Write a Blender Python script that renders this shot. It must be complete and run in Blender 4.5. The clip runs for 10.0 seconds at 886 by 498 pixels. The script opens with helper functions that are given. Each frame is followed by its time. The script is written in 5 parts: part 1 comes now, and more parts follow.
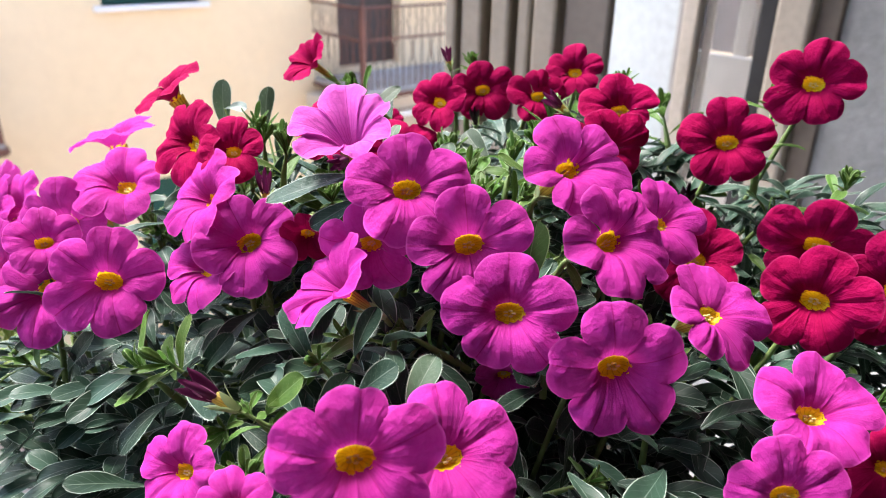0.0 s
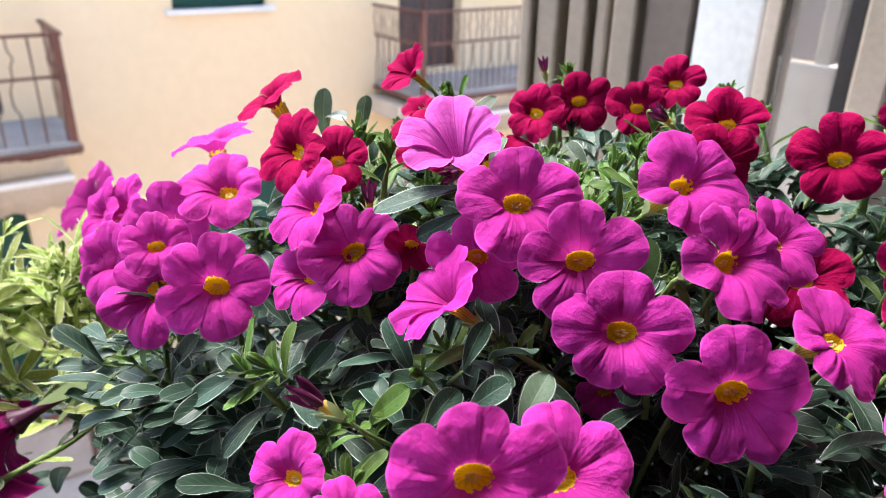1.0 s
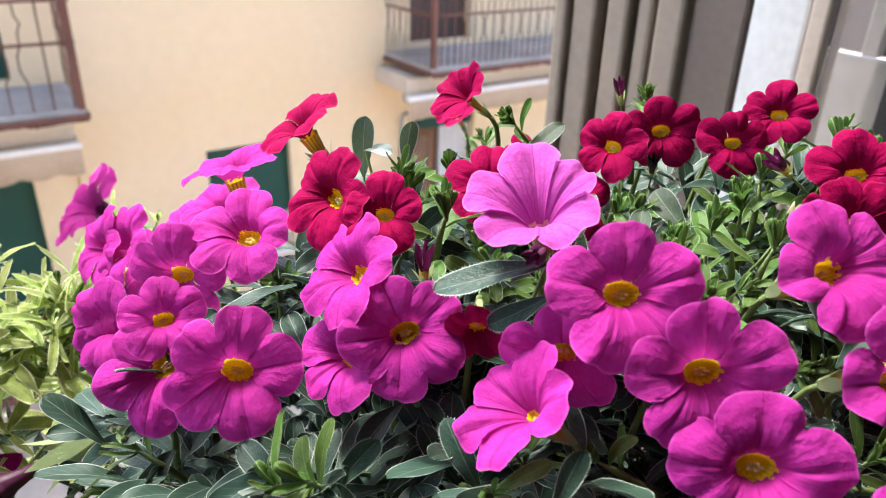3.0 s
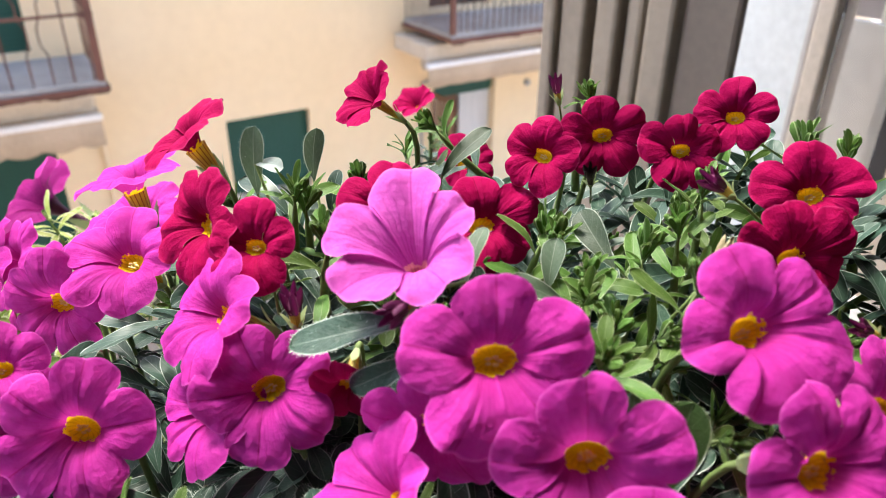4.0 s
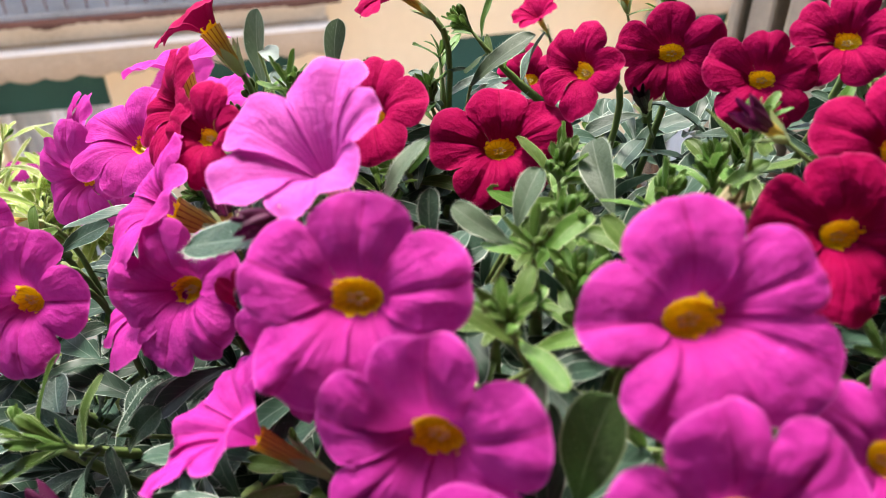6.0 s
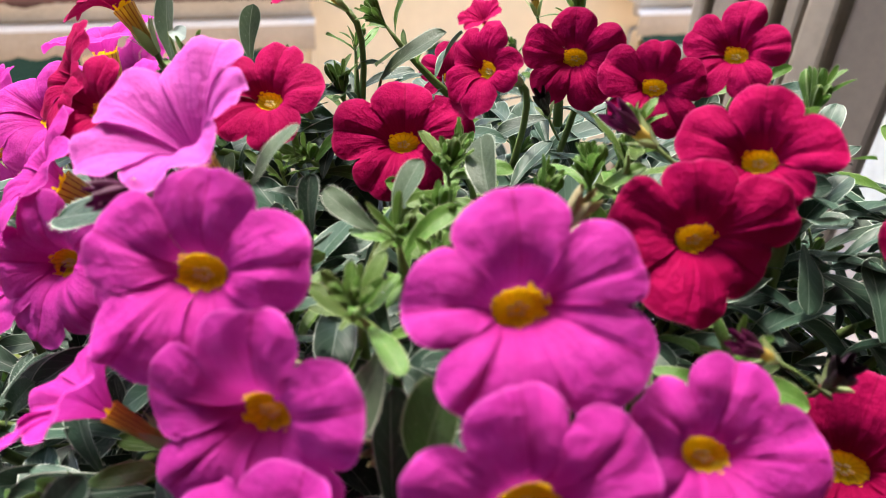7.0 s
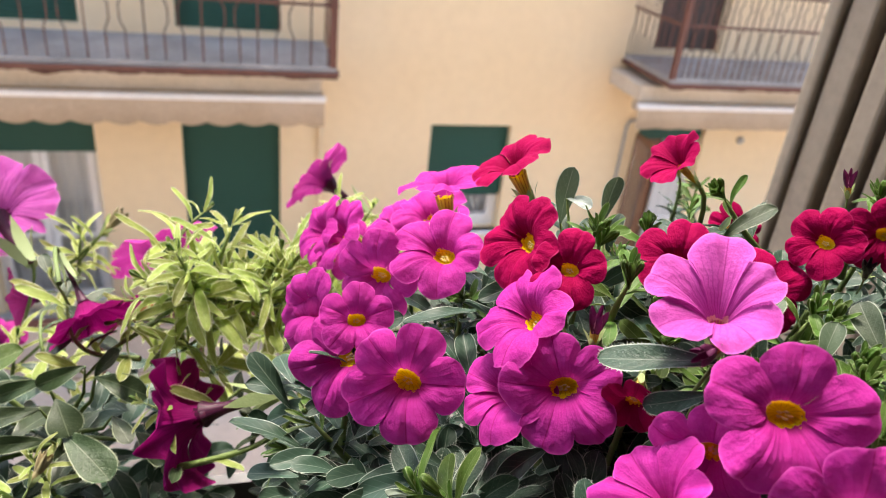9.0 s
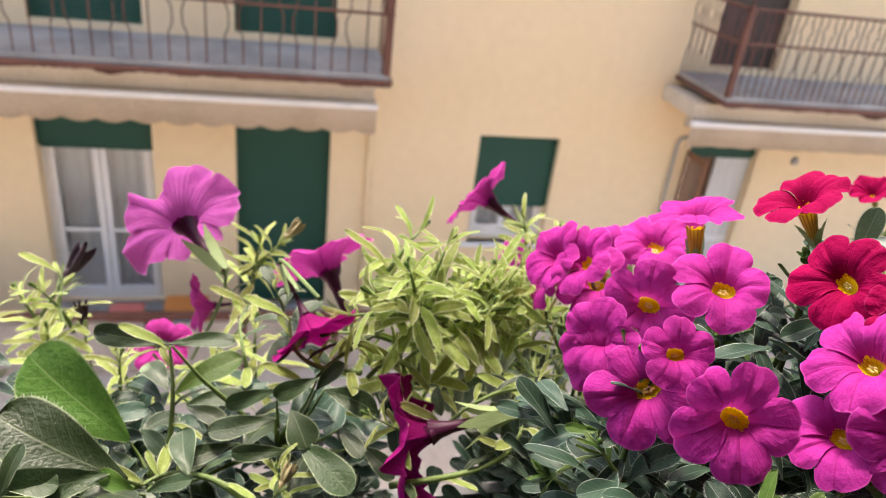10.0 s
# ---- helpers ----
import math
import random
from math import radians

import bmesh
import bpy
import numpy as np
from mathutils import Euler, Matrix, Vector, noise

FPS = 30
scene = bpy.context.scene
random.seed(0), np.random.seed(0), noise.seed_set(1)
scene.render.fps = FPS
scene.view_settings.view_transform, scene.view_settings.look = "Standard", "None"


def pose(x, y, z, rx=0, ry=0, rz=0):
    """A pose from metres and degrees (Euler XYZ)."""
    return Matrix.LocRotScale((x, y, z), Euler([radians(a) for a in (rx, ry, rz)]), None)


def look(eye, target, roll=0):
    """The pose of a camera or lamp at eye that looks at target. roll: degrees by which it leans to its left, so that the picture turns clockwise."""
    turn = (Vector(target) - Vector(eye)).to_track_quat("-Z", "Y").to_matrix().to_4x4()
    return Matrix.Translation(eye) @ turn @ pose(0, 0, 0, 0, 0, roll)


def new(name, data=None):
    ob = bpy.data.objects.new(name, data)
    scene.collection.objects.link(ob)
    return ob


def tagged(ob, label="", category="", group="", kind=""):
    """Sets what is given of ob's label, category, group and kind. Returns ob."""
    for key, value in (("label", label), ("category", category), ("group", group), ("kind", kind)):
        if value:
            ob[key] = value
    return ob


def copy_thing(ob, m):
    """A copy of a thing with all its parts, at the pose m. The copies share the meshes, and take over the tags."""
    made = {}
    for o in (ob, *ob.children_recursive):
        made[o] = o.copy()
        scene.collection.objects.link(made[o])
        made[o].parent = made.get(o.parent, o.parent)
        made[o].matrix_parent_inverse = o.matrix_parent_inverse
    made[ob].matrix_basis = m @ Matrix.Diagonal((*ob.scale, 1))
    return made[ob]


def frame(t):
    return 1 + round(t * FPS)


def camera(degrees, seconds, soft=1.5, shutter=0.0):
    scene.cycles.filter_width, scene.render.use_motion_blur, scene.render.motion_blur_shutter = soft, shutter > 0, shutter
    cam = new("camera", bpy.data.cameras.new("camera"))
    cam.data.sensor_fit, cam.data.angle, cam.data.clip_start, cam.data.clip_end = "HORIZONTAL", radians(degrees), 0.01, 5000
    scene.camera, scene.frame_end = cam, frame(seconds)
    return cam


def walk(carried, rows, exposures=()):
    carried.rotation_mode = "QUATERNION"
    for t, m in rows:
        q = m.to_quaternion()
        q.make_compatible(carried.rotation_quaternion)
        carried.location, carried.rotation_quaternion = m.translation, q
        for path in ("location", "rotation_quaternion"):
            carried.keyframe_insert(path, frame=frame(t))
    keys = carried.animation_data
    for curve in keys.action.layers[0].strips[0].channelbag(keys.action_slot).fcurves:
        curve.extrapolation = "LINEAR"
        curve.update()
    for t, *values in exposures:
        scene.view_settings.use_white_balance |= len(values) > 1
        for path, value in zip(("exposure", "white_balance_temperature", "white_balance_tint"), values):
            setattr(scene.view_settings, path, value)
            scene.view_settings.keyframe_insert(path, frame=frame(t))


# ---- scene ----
cam = camera(62.5, 10.0, soft=0.5)
cam.data.dof.use_dof, cam.data.dof.focus_distance, cam.data.dof.aperture_fstop = True, 0.165, 25.0
PATH = [
    (0, (0.01618, 0.04305, 5.18686), (1.1797, 1.4502, 4.3706), 1.27),
    (0.5, (0.01195, 0.04742, 5.18734), (1.1087, 1.5057, 4.3685), 1.02),
    (1, (0.00782, 0.05201, 5.18810), (1.0563, 1.5505, 4.3787), 0.95),
    (1.5, (0.00958, 0.06768, 5.18259), (1.0352, 1.5662, 4.3444), 0.93),
    (2, (0.00452, 0.07887, 5.18077), (0.9988, 1.5931, 4.3332), 1.04),
    (2.5, (0.00412, 0.08702, 5.18260), (0.9898, 1.6011, 4.3248), 1.36),
    (3, (0.01911, 0.09224, 5.19391), (1.0376, 1.5730, 4.3165), 1.85),
    (3.2, (0.02567, 0.09343, 5.19544), (1.0421, 1.5722, 4.3121), 2.12),
    (4.3, (0.06402, 0.09891, 5.19667), (0.9784, 1.5814, 4.2138), 0.10),
    (4.5, (0.06897, 0.09831, 5.19458), (0.9462, 1.5939, 4.1978), 0.44),
    (4.8, (0.07800, 0.09565, 5.19090), (0.8747, 1.6066, 4.1505), 0.22),
    (5, (0.08282, 0.09680, 5.18888), (0.8657, 1.6196, 4.1553), 1.01),
    (5.2, (0.08485, 0.09651, 5.18770), (0.8061, 1.6386, 4.1381), 1.01),
    (6.3, (0.10343, 0.09837, 5.18492), (0.4633, 1.7123, 4.0599), -0.16),
    (6.5, (0.10562, 0.09927, 5.18537), (0.4937, 1.7132, 4.0697), 1.81),
    (6.8, (0.11168, 0.09491, 5.18521), (0.5780, 1.6984, 4.0846), 2.90),
    (7, (0.11276, 0.09123, 5.18424), (0.6017, 1.6808, 4.0733), 3.61),
    (7.2, (0.11263, 0.08784, 5.18387), (0.6060, 1.6790, 4.0771), 3.71),
    (7.5, (0.10694, 0.08102, 5.18713), (0.6410, 1.6763, 4.1055), 4.13),
    (7.7, (0.09751, 0.07853, 5.19462), (0.6559, 1.6969, 4.1607), 4.16),
    (8, (0.08052, 0.07553, 5.20009), (0.6494, 1.7290, 4.2293), 4.65),
    (8.5, (0.05452, 0.08091, 5.20538), (0.6176, 1.7455, 4.2504), 5.62),
    (9, (0.01916, 0.08877, 5.20870), (0.5522, 1.7784, 4.2807), 6.44),
    (9.5, (-0.01630, 0.09862, 5.20867), (0.4381, 1.8144, 4.2870), 6.36),
    (10, (-0.04436, 0.10473, 5.20664), (0.3872, 1.8293, 4.2903), 7.20),
]
walk(cam, [(t, look(eye, target, roll)) for t, eye, target, roll in PATH], [(0.0, 2.3, 6150, 11), (2.5, 2.15, 6200, 11), (5.0, 2.2, 6500, 11), (7.5, 2.2, 6600, 12), (10.0, 1.82, 7100, 13)])

# ---- sky and sun ----
SUN_EL, SUN_ROT = radians(64), radians(-15)
world = bpy.data.worlds.new("sky")
scene.world = world
world.use_nodes = True
wn = world.node_tree
sky = wn.nodes.new("ShaderNodeTexSky")
sky.sky_type = "NISHITA"
sky.sun_disc = False
sky.sun_elevation, sky.sun_rotation = SUN_EL, SUN_ROT
sky.air_density, sky.dust_density = 1.0, 3.0
wn.links.new(sky.outputs[0], wn.nodes["Background"].inputs[0])
wn.nodes["Background"].inputs[1].default_value = 0.15
sun_data = bpy.data.lights.new("sun", "SUN")
sun_data.energy, sun_data.angle, sun_data.color = 1.9, radians(12), (1.0, 0.94, 0.85)
sun = new("sun", sun_data)
sun_way = Vector((math.sin(SUN_ROT) * math.cos(SUN_EL), math.cos(SUN_ROT) * math.cos(SUN_EL), math.sin(SUN_EL)))
sun.matrix_world = look(sun_way * 20, (0, 0, 0))


# ---- materials ----
class Nodes:
    """A small hand for writing node trees."""

    def __init__(self, name):
        self.mat = bpy.data.materials.new(name)
        self.mat.use_nodes = True
        self.tree = self.mat.node_tree
        self.bsdf = self.tree.nodes["Principled BSDF"]
        self.out = self.tree.nodes["Material Output"]

    def add(self, kind, **values):
        n = self.tree.nodes.new(kind)
        for k, v in values.items():
            n.inputs[k.replace("_", " ")].default_value = v
        return n

    def link(self, a, b):
        self.tree.links.new(a, b)

    def noise(self, scale, detail=4.0, coord="Object", stretch=None):
        tc = self.tree.nodes.new("ShaderNodeTexCoord")
        n = self.add("ShaderNodeTexNoise", Scale=scale, Detail=detail)
        if stretch:
            m = self.add("ShaderNodeMapping")
            m.inputs["Scale"].default_value = stretch
            self.link(tc.outputs[coord], m.inputs["Vector"])
            self.link(m.outputs[0], n.inputs["Vector"])
        else:
            self.link(tc.outputs[coord], n.inputs["Vector"])
        return n.outputs["Fac"]

    def ramp(self, fac, *stops):
        r = self.tree.nodes.new("ShaderNodeValToRGB")
        while len(r.color_ramp.elements) < len(stops):
            r.color_ramp.elements.new(0.5)
        for e, (p, c) in zip(r.color_ramp.elements, stops):
            e.position, e.color = p, (*c, 1) if len(c) == 3 else c
        self.link(fac, r.inputs[0])
        return r.outputs[0]

    def mix(self, fac, a, b, mode="MIX"):
        m = self.tree.nodes.new("ShaderNodeMix")
        m.data_type, m.blend_type = "RGBA", mode
        for sock, v in ((m.inputs[0], fac), (m.inputs[6], a), (m.inputs[7], b)):
            if hasattr(v, "is_linked"):
                self.link(v, sock)
            else:
                sock.default_value = (*v, 1) if isinstance(v, tuple) else v
        return m.outputs[2]

    def math(self, op, a, b=0.0, clamp=False):
        m = self.tree.nodes.new("ShaderNodeMath")
        m.operation, m.use_clamp = op, clamp
        for sock, v in ((m.inputs[0], a), (m.inputs[1], b)):
            if hasattr(v, "is_linked"):
                self.link(v, sock)
            else:
                sock.default_value = v
        return m.outputs[0]

    def bump(self, height, strength, distance):
        b = self.add("ShaderNodeBump", Strength=strength, Distance=distance)
        self.link(height, b.inputs["Height"])
        self.link(b.outputs[0], self.bsdf.inputs["Normal"])
        return b.outputs[0]

    def colour(self, c):
        self.link(c, self.bsdf.inputs["Base Color"])

    def thin(self, colour, share):
        """Lets a part of the light through, as leaves and petals do."""
        t = self.tree.nodes.new("ShaderNodeBsdfTranslucent")
        self.link(colour, t.inputs[0])
        m = self.tree.nodes.new("ShaderNodeMixShader")
        m.inputs[0].default_value = share
        self.link(self.bsdf.outputs[0], m.inputs[1])
        self.link(t.outputs[0], m.inputs[2])
        self.link(m.outputs[0], self.out.inputs[0])

    def uv(self):
        tc = self.tree.nodes.new("ShaderNodeTexCoord")
        s = self.tree.nodes.new("ShaderNodeSeparateXYZ")
        self.link(tc.outputs["UV"], s.inputs[0])
        return s.outputs[0], s.outputs[1]

    def lucky(self):
        """A number for each object, and for each loose piece of a joined mesh."""
        a = self.tree.nodes.new("ShaderNodeObjectInfo").outputs["Random"]
        g = self.tree.nodes.new("ShaderNodeNewGeometry").outputs["Random Per Island"]
        return self.math("FRACT", self.math("ADD", a, g))


def petal_material(name, base, vein, throat, edge, share=0.3, veined=0.22, gloss=0.08):
    n = Nodes(name)
    u, v = n.uv()
    across = n.math("ABSOLUTE", n.math("SUBTRACT", n.math("MULTIPLY", u, 2.0), 1.0))
    cloth = n.noise(9.0, 6.0)
    c = n.mix(n.math("MULTIPLY", cloth, 0.55), base, edge)
    # veins that fan out from the throat and branch
    bent = n.math("ADD", n.math("MULTIPLY", u, 58.0), n.math("MULTIPLY", n.noise(5.0, 3.0), 9.0))
    fan = n.math("POWER", n.math("MULTIPLY", n.math("ADD", n.math("SINE", bent), 1.0), 0.5), 6.0)
    fan = n.math("MULTIPLY", fan, n.math("SUBTRACT", 0.95, v, True))
    c = n.mix(n.math("MULTIPLY", fan, veined), c, vein)
    mid = n.math("SUBTRACT", 1.0, n.math("MULTIPLY", across, 34.0), True)
    c = n.mix(n.math("MULTIPLY", mid, 0.75), c, vein)
    # fine paler speckle puts the petals' sparkle into the colour
    c = n.mix(n.math("MULTIPLY", n.math("SUBTRACT", n.noise(90.0, 3.0), 0.5, True), 0.9), c, edge)
    # towards the throat the colour deepens, then turns to the throat's own with a ragged edge
    c = n.mix(n.math("MULTIPLY", n.math("SUBTRACT", 0.42, v, True), 1.0), c, vein)
    rag = n.math("ADD", v, n.math("MULTIPLY", n.math("SUBTRACT", n.noise(11.0, 4.0), 0.5), 0.2))
    c = n.mix(n.math("LESS_THAN", rag, 0.035), c, throat)
    lip = n.math("MULTIPLY", n.math("SUBTRACT", v, 0.955, True), 14.0, True)
    c = n.mix(lip, c, tuple(min(1.0, x * 1.25 + 0.03) for x in edge))
    h = n.tree.nodes.new("ShaderNodeHueSaturation")
    n.link(n.math("ADD", 0.9, n.math("MULTIPLY", n.lucky(), 0.2)), h.inputs["Value"])
    n.link(c, h.inputs["Color"])
    c = h.outputs[0]
    n.colour(c)
    n.bsdf.inputs["Roughness"].default_value = 0.65
    n.bsdf.inputs["Specular IOR Level"].default_value = gloss
    fine = n.noise(14.0, 6.0)
    ridge = n.math("ABSOLUTE", n.math("SUBTRACT", n.noise(5.0, 4.0), 0.5))
    n.bump(n.math("ADD", n.math("ADD", n.math("MULTIPLY", fan, -0.4), n.math("MULTIPLY", fine, 0.5)), n.math("MULTIPLY", ridge, 0.8)), 0.17, 0.02)
    n.thin(c, share)
    return n.mat


def tube_material(name, base, vein, lines=15, width=1.05, deep=0.0):
    n = Nodes(name)
    u, v = n.uv()
    s = n.math("SINE", n.math("MULTIPLY", u, lines * math.tau))
    line = n.math("GREATER_THAN", n.math("ADD", s, n.math("MULTIPLY", n.noise(7.0), 0.6)), width)
    c = n.mix(n.math("MULTIPLY", line, n.math("SUBTRACT", 1.0, n.math("MULTIPLY", v, 0.7))), base, vein)
    # deep: shade inside the tube, mixed into the colour further down
    c = n.mix(n.math("MULTIPLY", n.math("SUBTRACT", v, 0.25, True), deep), c, tuple(x * 0.35 for x in base))
    n.colour(c)
    n.bsdf.inputs["Roughness"].default_value = 0.5
    n.thin(c, 0.4)
    return n.mat


def leaf_material(name, base, light, rim, share=0.3, fuzz=0.65, gloss=0.38, margin=0.075):
    n = Nodes(name)
    u, v = n.uv()
    across = n.math("ABSOLUTE", n.math("SUBTRACT", n.math("MULTIPLY", u, 2.0), 1.0))
    c = n.mix(n.noise(14.0, 6.0, "Object"), base, light)
    h = n.tree.nodes.new("ShaderNodeHueSaturation")
    n.link(n.math("ADD", 0.485, n.math("MULTIPLY", n.lucky(), 0.03)), h.inputs["Hue"])
    n.link(n.math("ADD", 0.62, n.math("MULTIPLY", n.lucky(), 0.7)), h.inputs["Value"])
    n.link(c, h.inputs["Color"])
    c = h.outputs[0]
    mid = n.math("SUBTRACT", 1.0, n.math("MULTIPLY", across, 20.0), True)
    # side veins run forward from the keel
    side = n.math("SINE", n.math("SUBTRACT", n.math("MULTIPLY", v, 44.0), n.math("MULTIPLY", across, 13.0)))
    side = n.math("MULTIPLY", n.math("SUBTRACT", side, 0.86, True), 5.0, True)
    c = n.mix(n.math("MULTIPLY", side, 0.06), c, rim)
    c = n.mix(n.math("MULTIPLY", mid, 0.28), c, rim)
    speck = n.math("MULTIPLY", n.math("SUBTRACT", n.noise(60.0, 1.0), 0.70, True), 9.0, True)
    c = n.mix(n.math("MULTIPLY", speck, 0.6), c, rim)
    # hairs catch the light along the margin
    edge = n.math("MULTIPLY", n.math("SUBTRACT", across, 1.0 - margin, True), 1.2 / margin, True)
    c = n.mix(n.math("MULTIPLY", edge, fuzz), c, rim)
    n.colour(c)
    n.bsdf.inputs["Roughness"].default_value = 0.42
    n.bsdf.inputs["Specular IOR Level"].default_value = gloss
    n.bsdf.inputs["Sheen Weight"].default_value = fuzz * gloss * 0.4
    n.bsdf.inputs["Sheen Roughness"].default_value = 0.4
    n.bump(n.math("ADD", n.math("MULTIPLY", n.noise(30.0, 4.0), 1.0), n.math("ADD", n.math("MULTIPLY", mid, -0.6), n.math("MULTIPLY", side, -0.3))), 0.16, 0.02)
    n.thin(c, share)
    return n.mat


def stalk_material(name, base, light):
    n = Nodes(name)
    c = n.mix(n.noise(120.0, 4.0), base, light)
    n.colour(c)
    n.bsdf.inputs["Roughness"].default_value = 0.6
    n.bump(n.noise(900.0, 2.0), 0.3, 0.001)
    return n.mat


def plain_material(name, base, other, scale, rough, bump=0.0, depth=0.002, metal=0.0, stretch=None, spread=(0.35, 0.65), grain=0.2):
    """Two shades in two sizes of patches, with relief."""
    n = Nodes(name)
    wide = n.ramp(n.noise(scale, 5.0, "Object", stretch), (spread[0], (0, 0, 0)), (spread[1], (1, 1, 1)))
    c = n.mix(wide, base, other)
    fine = n.noise(scale * 17, 4.0, "Object", stretch)
    c = n.mix(grain, c, n.ramp(fine, (0.3, tuple(x * 0.6 for x in base)), (0.7, tuple(min(1.0, x * 1.25) for x in other))))
    n.colour(c)
    n.bsdf.inputs["Roughness"].default_value = rough
    n.bsdf.inputs["Metallic"].default_value = metal
    if bump:
        n.bump(fine, bump, depth)
    return n.mat


MAGENTA = petal_material("magenta_petal", (0.46, 0.014, 0.27), (0.30, 0.003, 0.11), (0.80, 0.52, 0.008), (0.60, 0.080, 0.43), 0.36)
# lighter copy of the magenta petal: light from the sky is in the colour
LIT_MAGENTA = petal_material("pink_petal", (0.47, 0.06, 0.35), (0.24, 0.008, 0.15), (0.62, 0.30, 0.30), (0.60, 0.14, 0.50), 0.25, 0.7)
RED = petal_material("red_petal", (0.26, 0.002, 0.044), (0.13, 0.001, 0.018), (0.80, 0.48, 0.008), (0.32, 0.006, 0.086), 0.12, 0.22, 0.02)
PETUNIA = petal_material("petunia_petal", (0.38, 0.020, 0.22), (0.12, 0.004, 0.08), (0.12, 0.004, 0.08), (0.50, 0.065, 0.34), 0.28, 0.75)
FADED = petal_material("faded_petal", (0.50, 0.085, 0.40), (0.16, 0.01, 0.13), (0.12, 0.004, 0.08), (0.64, 0.20, 0.56), 0.35, 0.9)
CRIMSON = petal_material("crimson_petal", (0.26, 0.002, 0.105), (0.09, 0.001, 0.04), (0.06, 0.002, 0.03), (0.36, 0.008, 0.20), 0.25, 0.6)
THROAT = tube_material("yellow_throat", (0.93, 0.70, 0.016), (0.66, 0.44, 0.01), deep=0.05)
PALE_THROAT = tube_material("pale_throat", (0.52, 0.12, 0.28), (0.62, 0.40, 0.16))
TUBE = tube_material("yellow_tube", (0.58, 0.43, 0.10), (0.22, 0.03, 0.04))
DARK_TUBE = tube_material("purple_tube", (0.11, 0.012, 0.06), (0.035, 0.004, 0.025))
POLLEN = stalk_material("pollen", (0.80, 0.66, 0.16), (0.86, 0.76, 0.36))
LEAF = leaf_material("calibrachoa_leaf", (0.015, 0.041, 0.025), (0.044, 0.086, 0.056), (0.50, 0.58, 0.49), 0.12, 0.85, 0.22)
YOUNG = leaf_material("young_leaf", (0.055, 0.125, 0.018), (0.115, 0.205, 0.040), (0.42, 0.52, 0.26), 0.3, 0.8, 0.25)
EAR = leaf_material("ear_leaf", (0.075, 0.125, 0.070), (0.125, 0.180, 0.110), (0.55, 0.62, 0.50), 0.40, 0.9, 0.3)
BROAD = leaf_material("broad_leaf", (0.030, 0.072, 0.016), (0.055, 0.105, 0.028), (0.34, 0.44, 0.24), 0.35, 0.8, 0.3)
PETUNIA_LEAF = leaf_material("petunia_leaf", (0.024, 0.050, 0.016), (0.052, 0.084, 0.036), (0.42, 0.50, 0.32), 0.22, 0.9)
PALE_LEAF = leaf_material("pale_petunia_leaf", (0.22, 0.31, 0.045), (0.52, 0.60, 0.20), (0.88, 0.90, 0.66), 0.55, 0.85, 0.22, 0.20)
SILVER = leaf_material("silver_leaf", (0.26, 0.33, 0.30), (0.38, 0.45, 0.42), (0.60, 0.66, 0.60), 0.2, 0.6, 0.3)
STALK = stalk_material("stalk", (0.09, 0.15, 0.035), (0.17, 0.24, 0.07))
DOWN = stalk_material("down", (0.55, 0.60, 0.45), (0.70, 0.74, 0.60))
DRY = stalk_material("dry_stalk", (0.28, 0.22, 0.10), (0.40, 0.36, 0.20))
WILTED = stalk_material("wilted_petal", (0.018, 0.004, 0.014), (0.04, 0.010, 0.03))
BUD = tube_material("bud_purple", (0.085, 0.006, 0.045), (0.40, 0.16, 0.28), 5, 1.25)

WALL = plain_material("facade_plaster", (0.80, 0.61, 0.37), (0.84, 0.66, 0.43), 0.5, 0.9, 0.12, 0.002, grain=0.07)
# darker plaster: shade under slabs, cornice and awnings is in the colour
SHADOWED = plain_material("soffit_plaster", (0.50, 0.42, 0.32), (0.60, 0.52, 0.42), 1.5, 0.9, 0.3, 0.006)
SHUTTER = plain_material("green_shutter", (0.006, 0.060, 0.040), (0.010, 0.076, 0.050), 2.0, 0.6)
IRON = plain_material("brown_iron", (0.10, 0.035, 0.025), (0.16, 0.06, 0.04), 5.0, 0.55, 0.3, 0.002)
RUST = plain_material("rust", (0.045, 0.020, 0.014), (0.10, 0.04, 0.025), 12.0, 0.9, 0.5, 0.004)
FENCE = plain_material("fence_sheet", (0.40, 0.33, 0.28), (0.50, 0.42, 0.36), 3.0, 0.7)
CONCRETE = plain_material("balcony_stone", (0.24, 0.23, 0.22), (0.40, 0.38, 0.36), 2.2, 0.85, 0.4, 0.004)
AWNING = plain_material("awning_cloth", (0.42, 0.33, 0.24), (0.50, 0.40, 0.30), 2.0, 0.85)
WHITE = plain_material("white_paint", (0.72, 0.70, 0.68), (0.80, 0.78, 0.76), 3.0, 0.5)
CURTAIN = plain_material("curtain", (0.55, 0.54, 0.52), (0.68, 0.66, 0.64), 3.0, 0.9, 0.0, 0.0, 0.0, (9.0, 9.0, 0.4))
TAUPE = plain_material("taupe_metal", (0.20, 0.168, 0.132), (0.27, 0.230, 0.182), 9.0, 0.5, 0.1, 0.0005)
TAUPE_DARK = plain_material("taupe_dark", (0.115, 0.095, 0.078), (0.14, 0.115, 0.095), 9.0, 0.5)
GROOVE = plain_material("groove", (0.035, 0.03, 0.025), (0.05, 0.04, 0.035), 9.0, 0.7)
BEIGE_FRAME = plain_material("beige_frame", (0.38, 0.34, 0.28), (0.44, 0.39, 0.33), 9.0, 0.4)
WHITE_GLARE = plain_material("frosted_panel", (0.44, 0.48, 0.49), (0.54, 0.58, 0.58), 6.0, 0.35)
LILAC = plain_material("lilac_blind", (0.26, 0.23, 0.26), (0.34, 0.31, 0.34), 5.0, 0.8)
